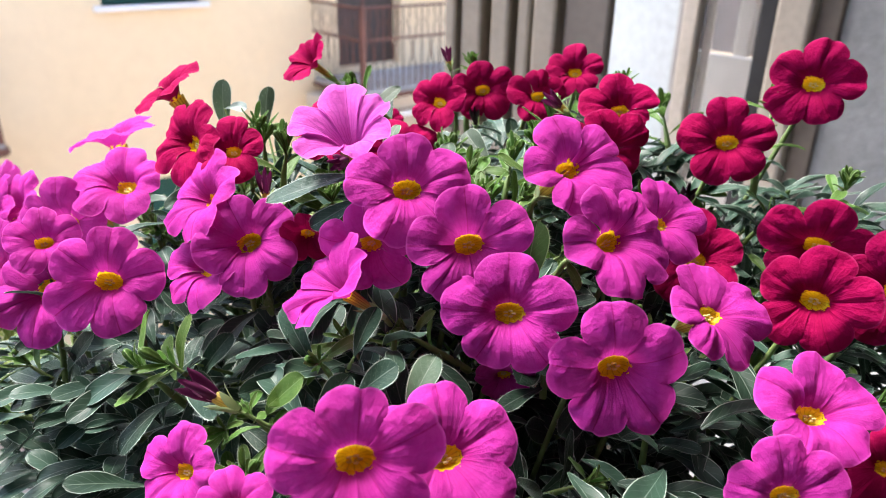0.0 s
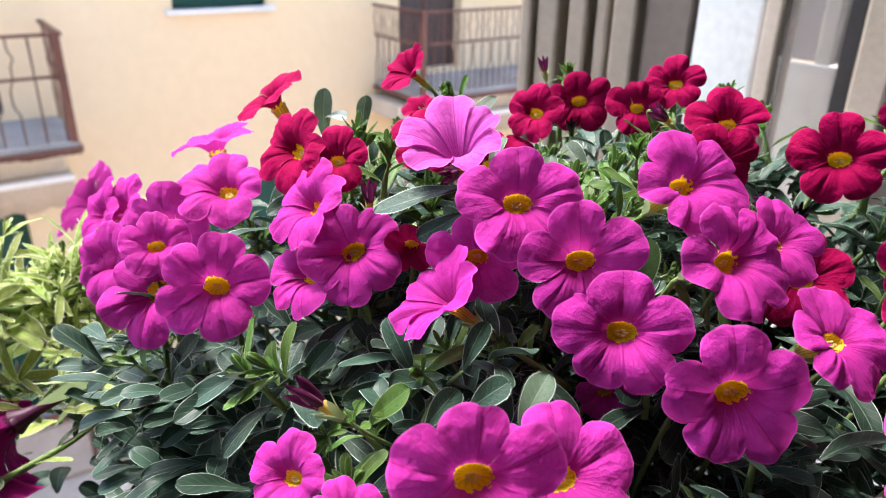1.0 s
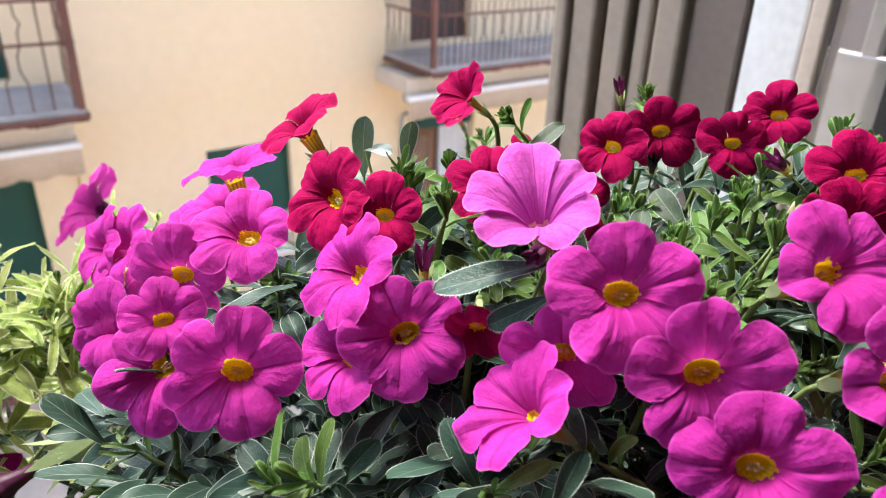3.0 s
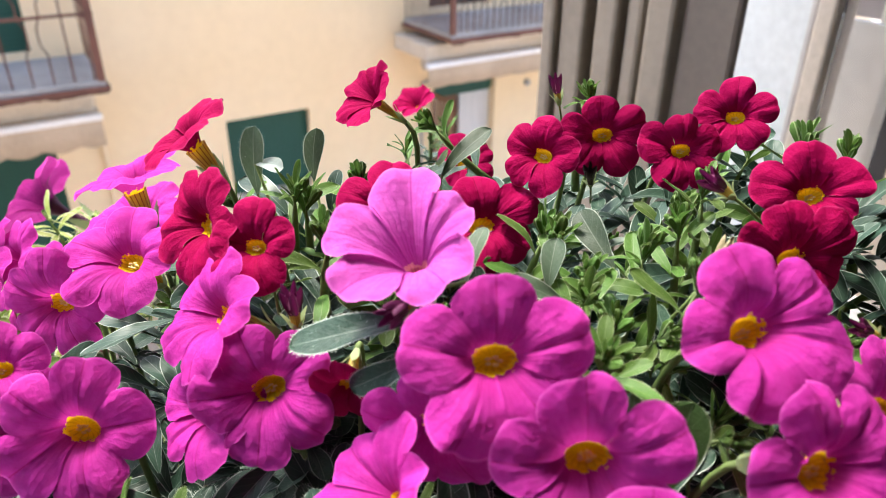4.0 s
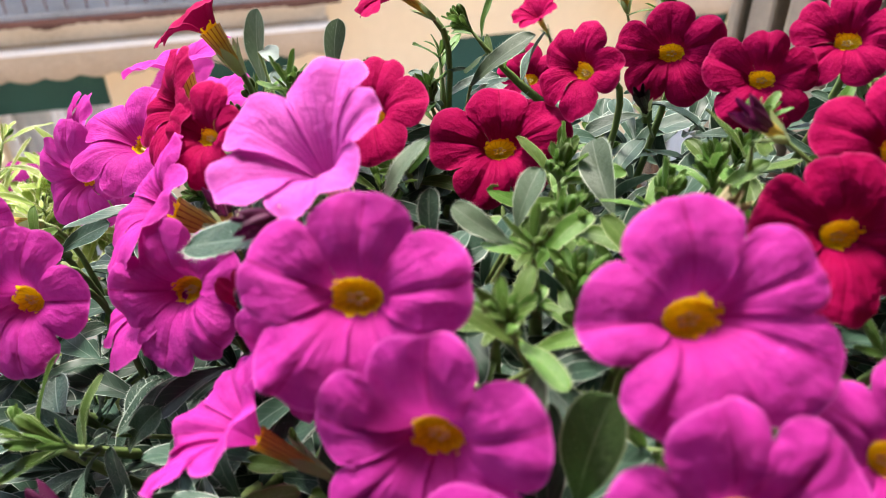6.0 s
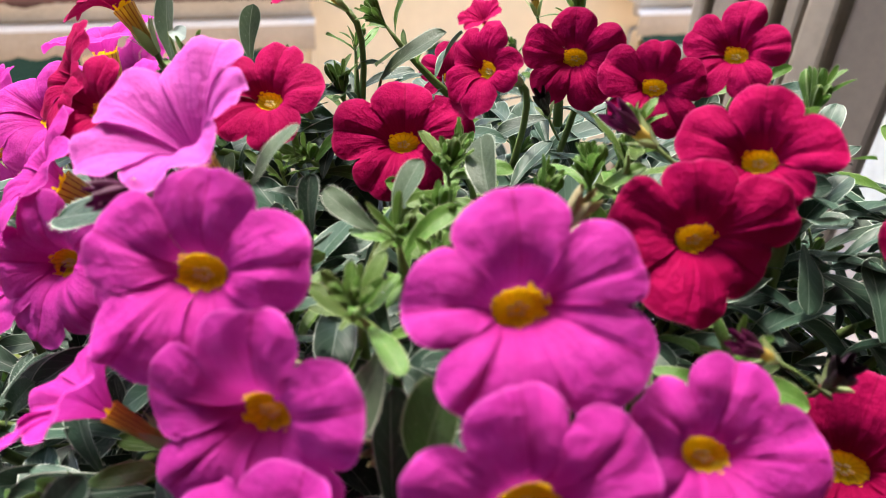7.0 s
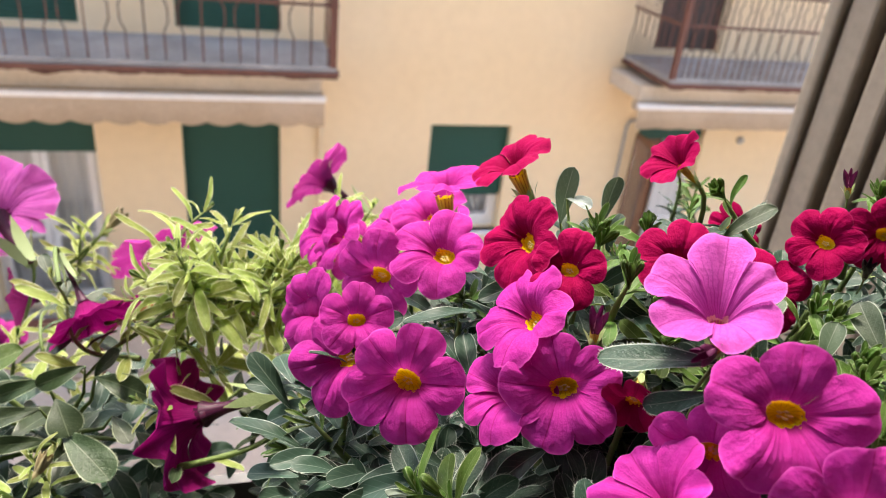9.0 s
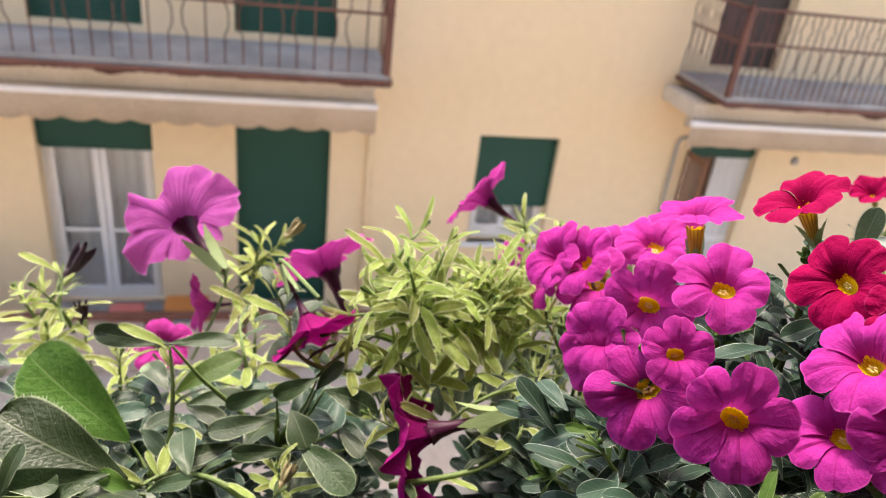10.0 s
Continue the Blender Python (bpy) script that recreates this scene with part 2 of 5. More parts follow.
GASKET = plain_material("black_rubber", (0.015, 0.015, 0.017), (0.025, 0.025, 0.028), 20.0, 0.6)
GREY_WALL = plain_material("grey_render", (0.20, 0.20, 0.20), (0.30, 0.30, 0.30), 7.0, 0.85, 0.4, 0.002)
ROOM = plain_material("room_paint", (0.80, 0.78, 0.75), (0.84, 0.82, 0.79), 1.0, 0.9)
SOIL = plain_material("soil", (0.02, 0.014, 0.01), (0.05, 0.035, 0.025), 60.0, 0.95, 0.8, 0.004)
PAVING = plain_material("paving", (0.44, 0.36, 0.29), (0.54, 0.45, 0.37), 0.9, 0.9, 0.4, 0.004)
WOOD = plain_material("brown_wood", (0.14, 0.06, 0.03), (0.22, 0.10, 0.05), 3.0, 0.6, 0.2, 0.002, 0.0, (6.0, 6.0, 0.6))
DARK_WOOD = plain_material("dark_wood", (0.045, 0.030, 0.026), (0.07, 0.048, 0.04), 3.0, 0.6, 0.2, 0.002, 0.0, (6.0, 6.0, 0.6))
STEEL = plain_material("grey_steel", (0.10, 0.10, 0.11), (0.15, 0.15, 0.16), 4.0, 0.5)
ORANGE = plain_material("orange_plastic", (0.50, 0.18, 0.04), (0.58, 0.22, 0.06), 6.0, 0.5)
BLUE = plain_material("blue_plastic", (0.10, 0.40, 0.55), (0.15, 0.46, 0.60), 6.0, 0.5)
CORAL = plain_material("coral_plastic", (0.60, 0.16, 0.14), (0.66, 0.20, 0.17), 6.0, 0.5)


def glass_material(name, tint, rough):
    n = Nodes(name)
    n.bsdf.inputs["Base Color"].default_value = (*tint, 1)
    n.bsdf.inputs["Roughness"].default_value = rough
    n.bsdf.inputs["Transmission Weight"].default_value = 1.0
    n.bsdf.inputs["IOR"].default_value = 1.5
    return n.mat


GLASS = glass_material("window_glass", (0.95, 0.97, 0.97), 0.02)


# ---- building blocks ----
def part(name, bm, material, parent, label=""):
    """Links a bmesh as one mesh object under a thing or a part."""
    me = bpy.data.meshes.new(name)
    bm.to_mesh(me)
    bm.free()
    me.materials.append(material)
    ob = new(name, me)
    ob.parent = parent
    return tagged(ob, label)


def box(x0, x1, y0, y1, z0, z1, bevel=0.0, bm=None):
    own = bm is None
    bm = bm or bmesh.new()
    m = Matrix.Translation(((x0 + x1) / 2, (y0 + y1) / 2, (z0 + z1) / 2)) @ Matrix.Diagonal((x1 - x0, y1 - y0, z1 - z0, 1))
    made = bmesh.ops.create_cube(bm, size=1, matrix=m)["verts"]
    if bevel:
        edges = list({e for v in made for e in v.link_edges})
        bmesh.ops.bevel(bm, geom=edges, offset=bevel, segments=2, affect="EDGES", profile=0.5)
    return bm


def tube(points, radii, sides=6, bm=None):
    """A round bar along points, of varying radius."""
    bm = bm or bmesh.new()
    rings = []
    side = None
    for i, p in enumerate(points):
        a, b = Vector(points[max(0, i - 1)]), Vector(points[min(len(points) - 1, i + 1)])
        t = (b - a).normalized()
        side = (side or t.orthogonal())
        side = (side - t * side.dot(t)).normalized()
        up = t.cross(side)
        r = radii[i] if isinstance(radii, (list, tuple)) else radii
        rings.append([bm.verts.new(Vector(p) + (side * math.cos(k) + up * math.sin(k)) * r) for k in (math.tau * j / sides for j in range(sides))])
    for lo, hi in zip(rings, rings[1:]):
        for j in range(sides):
            bm.faces.new((lo[j], lo[(j + 1) % sides], hi[(j + 1) % sides], hi[j])).smooth = True
    bm.faces.new(rings[0][::-1])
    bm.faces.new(rings[-1])
    return bm


def thing(name, label, category, at=(0, 0, 0), group="", kind=""):
    ob = new(name)
    ob.empty_display_size = 0.01
    ob.location = at
    return tagged(ob, label, category, group, kind)


def sheet(rows, uvs, material, name):
    """A mesh from a grid of places, with its own u and v; smooth."""
    nv, nu = len(rows), len(rows[0])
    verts = [p for row in rows for p in row]
    faces = [(i * nu + j, i * nu + j + 1, (i + 1) * nu + j + 1, (i + 1) * nu + j) for i in range(nv - 1) for j in range(nu - 1)]
    flat = [uv for row in uvs for uv in row]
    me = bpy.data.meshes.new(name)
    me.from_pydata(verts, [], faces)
    layer = me.uv_layers.new(name="UVMap")
    for loop in me.loops:
        layer.data[loop.index].uv = flat[loop.vertex_index]
    me.polygons.foreach_set("use_smooth", [True] * len(faces))
    me.materials.append(material)
    return me


# ---- facade across the street ----
FY = 7.5
facade = thing("facade", "cream plastered house facade with green roller shutters", "building", (0, FY, 0), kind="structure")


def wall_with_holes(x0, x1, z0, z1, depth, holes):
    """A wall's slabs around rectangular openings."""
    bm = bmesh.new()
    xs = sorted({x0, x1, *(h[0] for h in holes), *(h[1] for h in holes)})
    for a, b in zip(xs, xs[1:]):
        cuts = sorted((h[2], h[3]) for h in holes if h[0] <= a and h[1] >= b)
        z = z0
        for lo, hi in cuts:
            if lo > z:
                box(a, b, 0, depth, z, lo, bm=bm)
            z = hi
        if z < z1:
            box(a, b, 0, depth, z, z1, bm=bm)
    bmesh.ops.remove_doubles(bm, verts=bm.verts, dist=1e-5)
    return bm


GROUND = 0.45
DOOR1 = (-2.42, -1.33, GROUND + 0.08, 2.72)
DOOR2 = (-0.52, 0.45, GROUND + 0.08, 2.72)
WINDOW = (2.07, 3.00, 1.38, 2.69)
SIDE_DOOR = (4.62, 5.54, GROUND + 0.08, 2.72)
UP1 = (-2.33, -1.34, 3.60, 5.80)
UP2 = (-0.51, 0.46, 3.60, 5.80)
UP_WINDOW = (2.03, 2.97, 4.42, 5.75)
UP_DOOR = (4.55, 5.43, 3.60, 5.80)
HOLES = [DOOR1, DOOR2, WINDOW, SIDE_DOOR, UP1, UP2, UP_WINDOW, UP_DOOR]
part("wall", wall_with_holes(-9, 14, GROUND - 0.2, 7.2, 0.3, HOLES), WALL, facade)
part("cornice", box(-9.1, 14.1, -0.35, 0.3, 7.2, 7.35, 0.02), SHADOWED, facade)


def roller_shutter(hole, bottom, name="roller_shutter", label="dark green roller shutter, closed"):
    """Curved slats, one above the other, in side rails."""
    x0, x1, z0, z1 = hole
    ob = thing(name, label, "roller shutter", ((x0 + x1) / 2, FY + 0.10, bottom), group="shutters of the facade")
    w = (x1 - x0) / 2
    pitch = 0.045
    slat = bmesh.new()
    steps = 5
    ring = []
    for i in range(steps + 1):
        a = i / steps
        ring.append((-0.0045 * math.sin(math.pi * a), pitch * 0.94 * a))
    lo = [[slat.verts.new((x, y, z)) for y, z in ring] for x in (-w + 0.02, w - 0.02)]
    for i in range(steps):
        slat.faces.new((lo[0][i], lo[1][i], lo[1][i + 1], lo[0][i + 1]))
    back = [[slat.verts.new((x, 0.008, z)) for z in (0, pitch * 0.94)] for x in (-w + 0.02, w - 0.02)]
    slat.faces.new((lo[0][-1], lo[1][-1], back[1][1], back[0][1]))
    slat.faces.new((back[0][0], back[1][0], lo[1][0], lo[0][0]))
    slat.faces.new((back[0][1], back[1][1], back[1][0], back[0][0]))
    first = part("slat", slat, SHUTTER, ob)
    count = int((z1 - bottom) / pitch)
    for i in range(1, count):
        s = new("slat", first.data)
        s.parent = ob
        s.location = (0, 0, i * pitch)
    part("backing", box(-w + 0.01, w - 0.01, 0.012, 0.03, 0, z1 - bottom), GROOVE, ob)
    for s in (-1, 1):
        part("rail", box(s * w - 0.02 if s > 0 else -w, w if s > 0 else -w + 0.02, -0.02, 0.03, z0 - bottom if bottom == z0 else 0, z1 - bottom), SHUTTER, ob)
    part("bottom_bar", box(-w + 0.02, w - 0.02, -0.012, 0.03, -0.03, 0.0, 0.004), SHUTTER, ob)
    return ob


roller_shutter(DOOR1, 2.36, label="dark green roller shutter, mostly rolled up")
roller_shutter(DOOR2, DOOR2[2])
roller_shutter(WINDOW, 1.84, label="dark green roller shutter, halfway down")
roller_shutter(SIDE_DOOR, 2.55, label="dark green roller shutter, rolled up over a side door")
roller_shutter(UP1, UP1[2])
roller_shutter(UP2, UP2[2])
roller_shutter(UP_WINDOW, UP_WINDOW[2])
roller_shutter(UP_DOOR, 4.62, label="dark green roller shutter, half raised over a balcony door")
upper = thing("door_3", "dark brown balcony door under a half-raised shutter", "door", (4.55, FY + 0.15, 3.60), kind="structure")
part("door_leaf", box(0.0, 0.43, 0, 0.05, 0, 1.04, 0.006), DARK_WOOD, upper)
part("door_leaf", box(0.45, 0.88, 0, 0.05, 0, 1.04, 0.006), DARK_WOOD, upper)
part("meeting_rail", box(0.425, 0.455, -0.012, 0.04, 0, 1.04, 0.003), IRON, upper)


def glazed(name, hole, top, leaves, label, bars=(), inset=0.16, material=None):
    """Frames with panes, each leaf with cross bars, and a curtain behind."""
    x0, x1, z0, _ = hole
    material = material or WHITE
    ob = thing(name, label, "window", ((x0 + x1) / 2, FY + inset, z0), kind="structure")
    w, h = (x1 - x0) / 2, top - z0
    frame_bm = bmesh.new()
    for a, b, c, d in ((-w, -w + 0.05, 0, h), (w - 0.05, w, 0, h), (-w + 0.05, w - 0.05, h - 0.05, h), (-w + 0.05, w - 0.05, 0, 0.05)):
        box(a, b, 0, 0.06, c, d, bm=frame_bm)
    part("window_frame", frame_bm, material, ob)
    lw = (2 * w - 0.1) / leaves
    for k in range(leaves):
        a = -w + 0.05 + k * lw
        leaf = part("casement", box(a + 0.004, a + 0.07, -0.015, 0.035, 0.055, h - 0.055, 0.004), material, ob)
        for bits in ((a + lw - 0.07, a + lw - 0.004, 0.055, h - 0.055), (a + 0.07, a + lw - 0.07, 0.055, 0.16), (a + 0.07, a + lw - 0.07, h - 0.13, h - 0.055)):
            part("rail", box(bits[0], bits[1], -0.015, 0.035, bits[2], bits[3], 0.004), material, leaf)
        for z in bars:
            part("glazing_bar", box(a + 0.07, a + lw - 0.07, -0.01, 0.03, z - 0.025, z + 0.025, 0.003), material, leaf)
        p = part("pane", box(a + 0.07, a + lw - 0.07, 0.008, 0.014, 0.16, h - 0.13), GLASS, leaf)
        p.visible_shadow = False
    bm = bmesh.new()
    rows = 40
    lo = []
    for i in range(rows + 1):
        x = -w + 0.06 + (2 * w - 0.12) * i / rows
        y = 0.10 + 0.012 * math.sin(i * 1.3) + 0.006 * math.sin(i * 2.9)
        lo.append((bm.verts.new((x, y, 0.02)), bm.verts.new((x, y, h))))
    for a, b in zip(lo, lo[1:]):
        bm.faces.new((a[0], b[0], b[1], a[1])).smooth = True
    part("curtain", bm, CURTAIN, ob, "pale net curtain")
    return ob


glazed("door_1", DOOR1, 2.46, 2, "white french door with net curtains", (0.85,))
glazed("window_1", WINDOW, 2.0, 2, "white framed window under a half-lowered shutter")
side = thing("door_2", "side door with an open glazed leaf and a pale panel", "door", (4.62, FY, GROUND + 0.08), kind="structure")
part("door_leaf", box(0.12, 0.46, 0.18, 0.23, 0, 2.1, 0.006), WOOD, side, "brown wooden door leaf")
part("side_panel", box(0.46, 0.92, 0.12, 0.17, 0, 2.12, 0.006), CURTAIN, side, "pale glazed side panel")
part("panel_rail", box(0.46, 0.92, 0.105, 0.122, 0.86, 0.93, 0.003), WHITE, side)
part("jamb", box(0.0, 0.12, 0.16, 0.24, 0, 2.12, 0.005), WHITE, side)
open_leaf = part("open_leaf", box(-0.03, 0.0, -0.42, -0.38, 0.0, 2.1, 0.004), WOOD, side, "brown framed glazed leaf, swung open")
part("stile", box(-0.03, 0.0, -0.04, 0.0, 0.0, 2.1, 0.004), WOOD, open_leaf)
part("rail", box(-0.03, 0.0, -0.378, -0.042, 2.04, 2.1, 0.004), WOOD, open_leaf)
part("rail", box(-0.03, 0.0, -0.378, -0.042, 0.0, 0.12, 0.004), WOOD, open_leaf)
pane = part("pane", box(-0.018, -0.012, -0.378, -0.042, 0.122, 2.038), GLASS, open_leaf)
pane.visible_shadow = False
for hole, n in ((WINDOW, "window_sill"), (UP_WINDOW, "window_sill")):
    part(n, box(hole[0] - 0.08, hole[1] + 0.08, -0.06, 0.1, hole[2] - 0.05, hole[2], 0.008), WHITE, facade)
for hole in (DOOR1, DOOR2, SIDE_DOOR):
    part("door_step", box(hole[0] - 0.06, hole[1] + 0.06, -0.1, 0.1, GROUND, hole[2], 0.01), CONCRETE, facade)
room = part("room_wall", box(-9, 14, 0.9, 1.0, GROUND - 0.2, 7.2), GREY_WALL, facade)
part("downpipe", tube([(0.86, -0.03, GROUND), (0.86, -0.03, 3.2)], 0.022, 8), WALL, facade)


def balcony(x0, x1, name_label, posts, gap=0.15):
    """Stone slab with an iron edge, and a wrought railing with bellied bars."""
    y0, y1 = 6.5, FY
    ob = thing("balcony", name_label, "balcony", (0, 0, 3.42), group="balconies of the facade")
    part("slab", box(x0, x1, y0, y1, 0.03, 0.125, 0.01), CONCRETE, ob)
    part("soffit", box(x0 + 0.10, x1 - 0.10, y0 + 0.05, y1, -0.02, 0.028, 0.01), SHADOWED, ob, "stained plaster under the slab, its shade in the colour")
    edge = bmesh.new()
    box(x0 - 0.02, x1 + 0.02, y0 - 0.025, y0 - 0.003, 0.034, 0.078, 0.004, edge)
    box(x0 - 0.025, x0 - 0.003, y0 - 0.003, y1, 0.034, 0.078, 0.004, edge)
    box(x1 + 0.003, x1 + 0.025, y0 - 0.003, y1, 0.034, 0.078, 0.004, edge)
    part("edge_band", edge, IRON, ob, "rusty brown iron edge")
    rust = bmesh.new()
    lip = random.Random(int(x0 * 10))
    xs = [x0 + (x1 - x0) * i / 240 for i in range(241)]
    hang_at = [0.030 - 0.07 * max(0.0, noise.noise((x * 3.1, x0, 0))) - 0.012 * lip.random() for x in xs]
    rims = [[rust.verts.new((x, y0 - 0.018 + s, z)) for s, z in ((0, 0.038), (0, h), (0.008, h), (0.008, 0.038))] for x, h in zip(xs, hang_at)]
    for a, c in zip(rims, rims[1:]):
        for j in range(4):
            rust.faces.new((a[j], c[j], c[(j + 1) % 4], a[(j + 1) % 4]))
    part("flaking_edge", rust, RUST, ob, "flaking rust under the edge")
    top, low = 0.96, 0.22
    for a, b in (((x0, y0), (x1, y0)), ((x0, y0), (x0, y1)), ((x1, y0), (x1, y1))):
        for z in (top, low + 0.42):
            s = 0.022 if z == top else 0.009
            bm = box(min(a[0], b[0]) - s, max(a[0], b[0]) + s, min(a[1], b[1]) - s + 0.03, max(a[1], b[1]) + s - (0.03 if a[0] == b[0] else -0.03), z - 0.012, z + 0.012, 0.003)
            part("handrail" if z == top else "rail", bm, IRON, ob)
        length = math.hypot(b[0] - a[0], b[1] - a[1])
        count = int(length / gap)
        straight = part("bar", tube([(0, 0, 0.12), (0, 0, top)], 0.008, 6), IRON, ob)
        belly = part("bellied_bar", tube([(0, 0, 0.12), (0, 0, 0.36), (0.035, 0, 0.44), (0.035, 0, 0.56), (0, 0, 0.64), (0, 0, 0.74), (-0.03, 0, 0.80), (0, 0, 0.86), (0, 0, top)], 0.007, 6), IRON, ob)
        turn = math.atan2(b[1] - a[1], b[0] - a[0])
        for i in range(count + 1):
            k = (i + 0.5) / (count + 1)
            src = straight if i % 3 == 0 else belly
            if i in (0, 1):
                bar = src if (i == 0 or src is belly) else None
            else:
                bar = None
            bar = bar or new(src.name.split(".")[0], src.data)
            bar.parent = ob
            bar.location = (a[0] + (b[0] - a[0]) * k, a[1] + (b[1] - a[1]) * k + (0.03 if a[1] == b[1] else 0), 0)
            bar.rotation_euler = (0, 0, turn + (math.pi if i % 3 == 2 else 0))
    for x in posts:
        part("post", box(x - 0.03, x + 0.03, y0, y0 + 0.06, 0.11, top + 0.02, 0.004), IRON, ob)
    return ob


def awning(x0, x1, scallop):
    """A rolled cloth under the balcony, with a white front bar and a scalloped valance."""
    ob = thing("awning", "rolled beige awning with a scalloped valance under the balcony", "awning", (0, 0, 0), group="awnings of the facade")
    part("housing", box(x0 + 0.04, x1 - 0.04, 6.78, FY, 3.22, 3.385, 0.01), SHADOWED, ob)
    part("front_bar", box(x0, x1, 6.68, 6.74, 3.16, 3.215, 0.01), WHITE, ob)
    part("roll", tube([(x0 + 0.02, 6.82, 3.18), (x1 - 0.02, 6.82, 3.18)], 0.06, 14), AWNING, ob)
    bm = bmesh.new()
    n = int((x1 - x0) / 0.02)
    rows = []
    for i in range(n + 1):
        x = x0 + 0.01 + (x1 - x0 - 0.02) * i / n
        drop = 2.955 - scallop * abs(math.sin(math.pi * (x - x0) / 0.28))
        y = 6.71 + 0.006 * math.sin(x * 9)
        rows.append([bm.verts.new((x, y + s * 0.002, z)) for s, z in ((-1, 3.165), (-1, drop), (1, drop), (1, 3.165))])
    for a, b in zip(rows, rows[1:]):
        for j in range(3):
            bm.faces.new((a[j], b[j], b[j + 1], a[j + 1])).smooth = j != 1
    part("valance", bm, AWNING, ob)
    return ob


balcony(-5.2, 0.88, "stone balcony with brown wrought iron railing over an awning", (0.85,))
balcony(4.22, 9.5, "stone balcony with rusty wrought iron railing and a dark door", (4.25,), 0.085)
awning(-5.0, 0.82, 0.035)
awning(4.05, 9.3, 0.012)

# ---- street level ----
gm = bmesh.new()
n = 24
grid = [[gm.verts.new((-400 + 800 * i / n, -400 + 800 * j / n, GROUND)) for i in range(n + 1)] for j in range(n + 1)]
for j in range(n):
    for i in range(n):
        gm.faces.new((grid[j][i], grid[j][i + 1], grid[j + 1][i + 1], grid[j + 1][i]))
ground = part("ground", gm, PAVING, None)
tagged(ground, "pale paved ground between the houses", "ground", kind="structure")


def low_fence():
    ob = thing("fence", "low fence with brown top rail and grey mesh", "fence", (0, 6.35, GROUND))
    part("top_rail", box(-6, 1.6, -0.03, 0.03, 0.64, 0.71, 0.006), IRON, ob)
    for i in range(9):
        x = -5.8 + i * 0.9
        part("post", box(x - 0.025, x + 0.025, -0.02, 0.02, 0, 0.64, 0.004), IRON, ob)
    for i in range(8):
        x = -5.8 + i * 0.9
        part("panel", box(x + 0.025, x + 0.875, -0.008, 0.008, 0.05, 0.60), FENCE, ob)
    return ob


low_fence()
socket = thing("wall_socket", "small grey round fitting on the plaster beside the door", "wall fitting", (6.05, FY - 0.02, 2.55))
disc = bmesh.new()
bmesh.ops.create_cone(disc, cap_ends=True, segments=16, radius1=0.05, radius2=0.04, depth=0.03, matrix=Matrix.Rotation(radians(90), 4, "X"))
part("cover", disc, CONCRETE, socket)
pipe = thing("wall_pipe", "thin grey pipe bent along the facade by the awning", "pipe", (4.42, FY - 0.04, 0.0))
part("pipe", tube([(0, 0, GROUND), (0, 0, 2.60), (0, 0, 2.72), (0.03, 0, 2.78), (0.14, 0, 2.80)], 0.018, 8), CONCRETE, pipe)
toy = thing("plastic_crate", "orange plastic crate with a blue insert by the door", "crate", (-1.02, 7.0, GROUND))
part("body", box(-0.22, 0.22, -0.15, 0.15, 0.0, 0.42, 0.02), ORANGE, toy)
part("insert", box(-0.12, 0.10, -0.168, -0.152, 0.17, 0.36, 0.006), BLUE, toy)
seat = thing("plastic_stool", "coral red plastic stool by the door", "stool", (-1.62, 6.95, GROUND))
part("seat", box(-0.17, 0.17, -0.15, 0.15, 0.30, 0.36, 0.02), CORAL, seat)
for sx in (-1, 1):
    for sy in (-1, 1):
        part("leg", box(sx * 0.14 - 0.02, sx * 0.14 + 0.02, sy * 0.12 - 0.02, sy * 0.12 + 0.02, 0, 0.30, 0.004), CORAL, seat)

# ---- the side from which the flowers are seen ----
own = thing("own_house", "plain rendered wall with a window opening whose ledge carries the flower box", "building", (0, 0, 0), kind="structure")
WIN_L, WIN_R, WIN_TOP, LEDGE = -0.95, 0.66, 6.35, 4.86
part("wall_south", box(-5, WIN_L, 0.0, 0.316, GROUND - 0.2, 9.0), GREY_WALL, own)
part("wall_east", box(WIN_R, 5, 0.0, 0.316, GROUND - 0.2, 9.0), GREY_WALL, own)
part("wall_below", box(WIN_L, WIN_R, 0.0, 0.316, GROUND - 0.2, LEDGE - 0.14), GREY_WALL, own)
part("lintel", box(WIN_L, WIN_R, 0.0, 0.316, WIN_TOP, 9.0), GREY_WALL, own)
part("ledge", box(WIN_L + 0.002, WIN_R - 0.002, -0.04, 0.36, LEDGE - 0.138, LEDGE, 0.01), GREY_WALL, own)
# the dim room behind the window
room_in = thing("room", "plain painted room behind the open window", "room", (0, 0, 0), kind="structure")
part("floor", box(-3, 3, -4, -0.002, 3.9, 4.0), WOOD, room_in)
part("ceiling", box(-3, 3, -4, -0.002, 6.8, 6.9), ROOM, room_in)
part("wall_back", box(-3, 3, -4.1, -4.002, 3.9, 6.9), ROOM, room_in)
part("wall_side", box(-3.1, -3.002, -4, -0.002, 3.9, 6.9), ROOM, room_in)
part("wall_side", box(3.002, 3.1, -4, -0.002, 3.9, 6.9), ROOM, room_in)

boxer = thing("flower_box", "dark grey flower box hidden under the plants", "planter", (0, 0, 4.86))
tray = bmesh.new()
bx0, bx1, by0, by1, bt = -0.30, 0.28, 0.20, 0.34, 0.006
box(bx0, bx1, by0, by1, 0, bt, bm=tray)
box(bx0, bx1, by0, by0 + bt, bt, 0.10, bm=tray)
box(bx0, bx1, by1 - bt, by1, bt, 0.10, bm=tray)
box(bx0, bx0 + bt, by0 + bt, by1 - bt, bt, 0.10, bm=tray)
box(bx1 - bt, bx1, by0 + bt, by1 - bt, bt, 0.10, bm=tray)
part("tray", tray, STEEL, boxer)
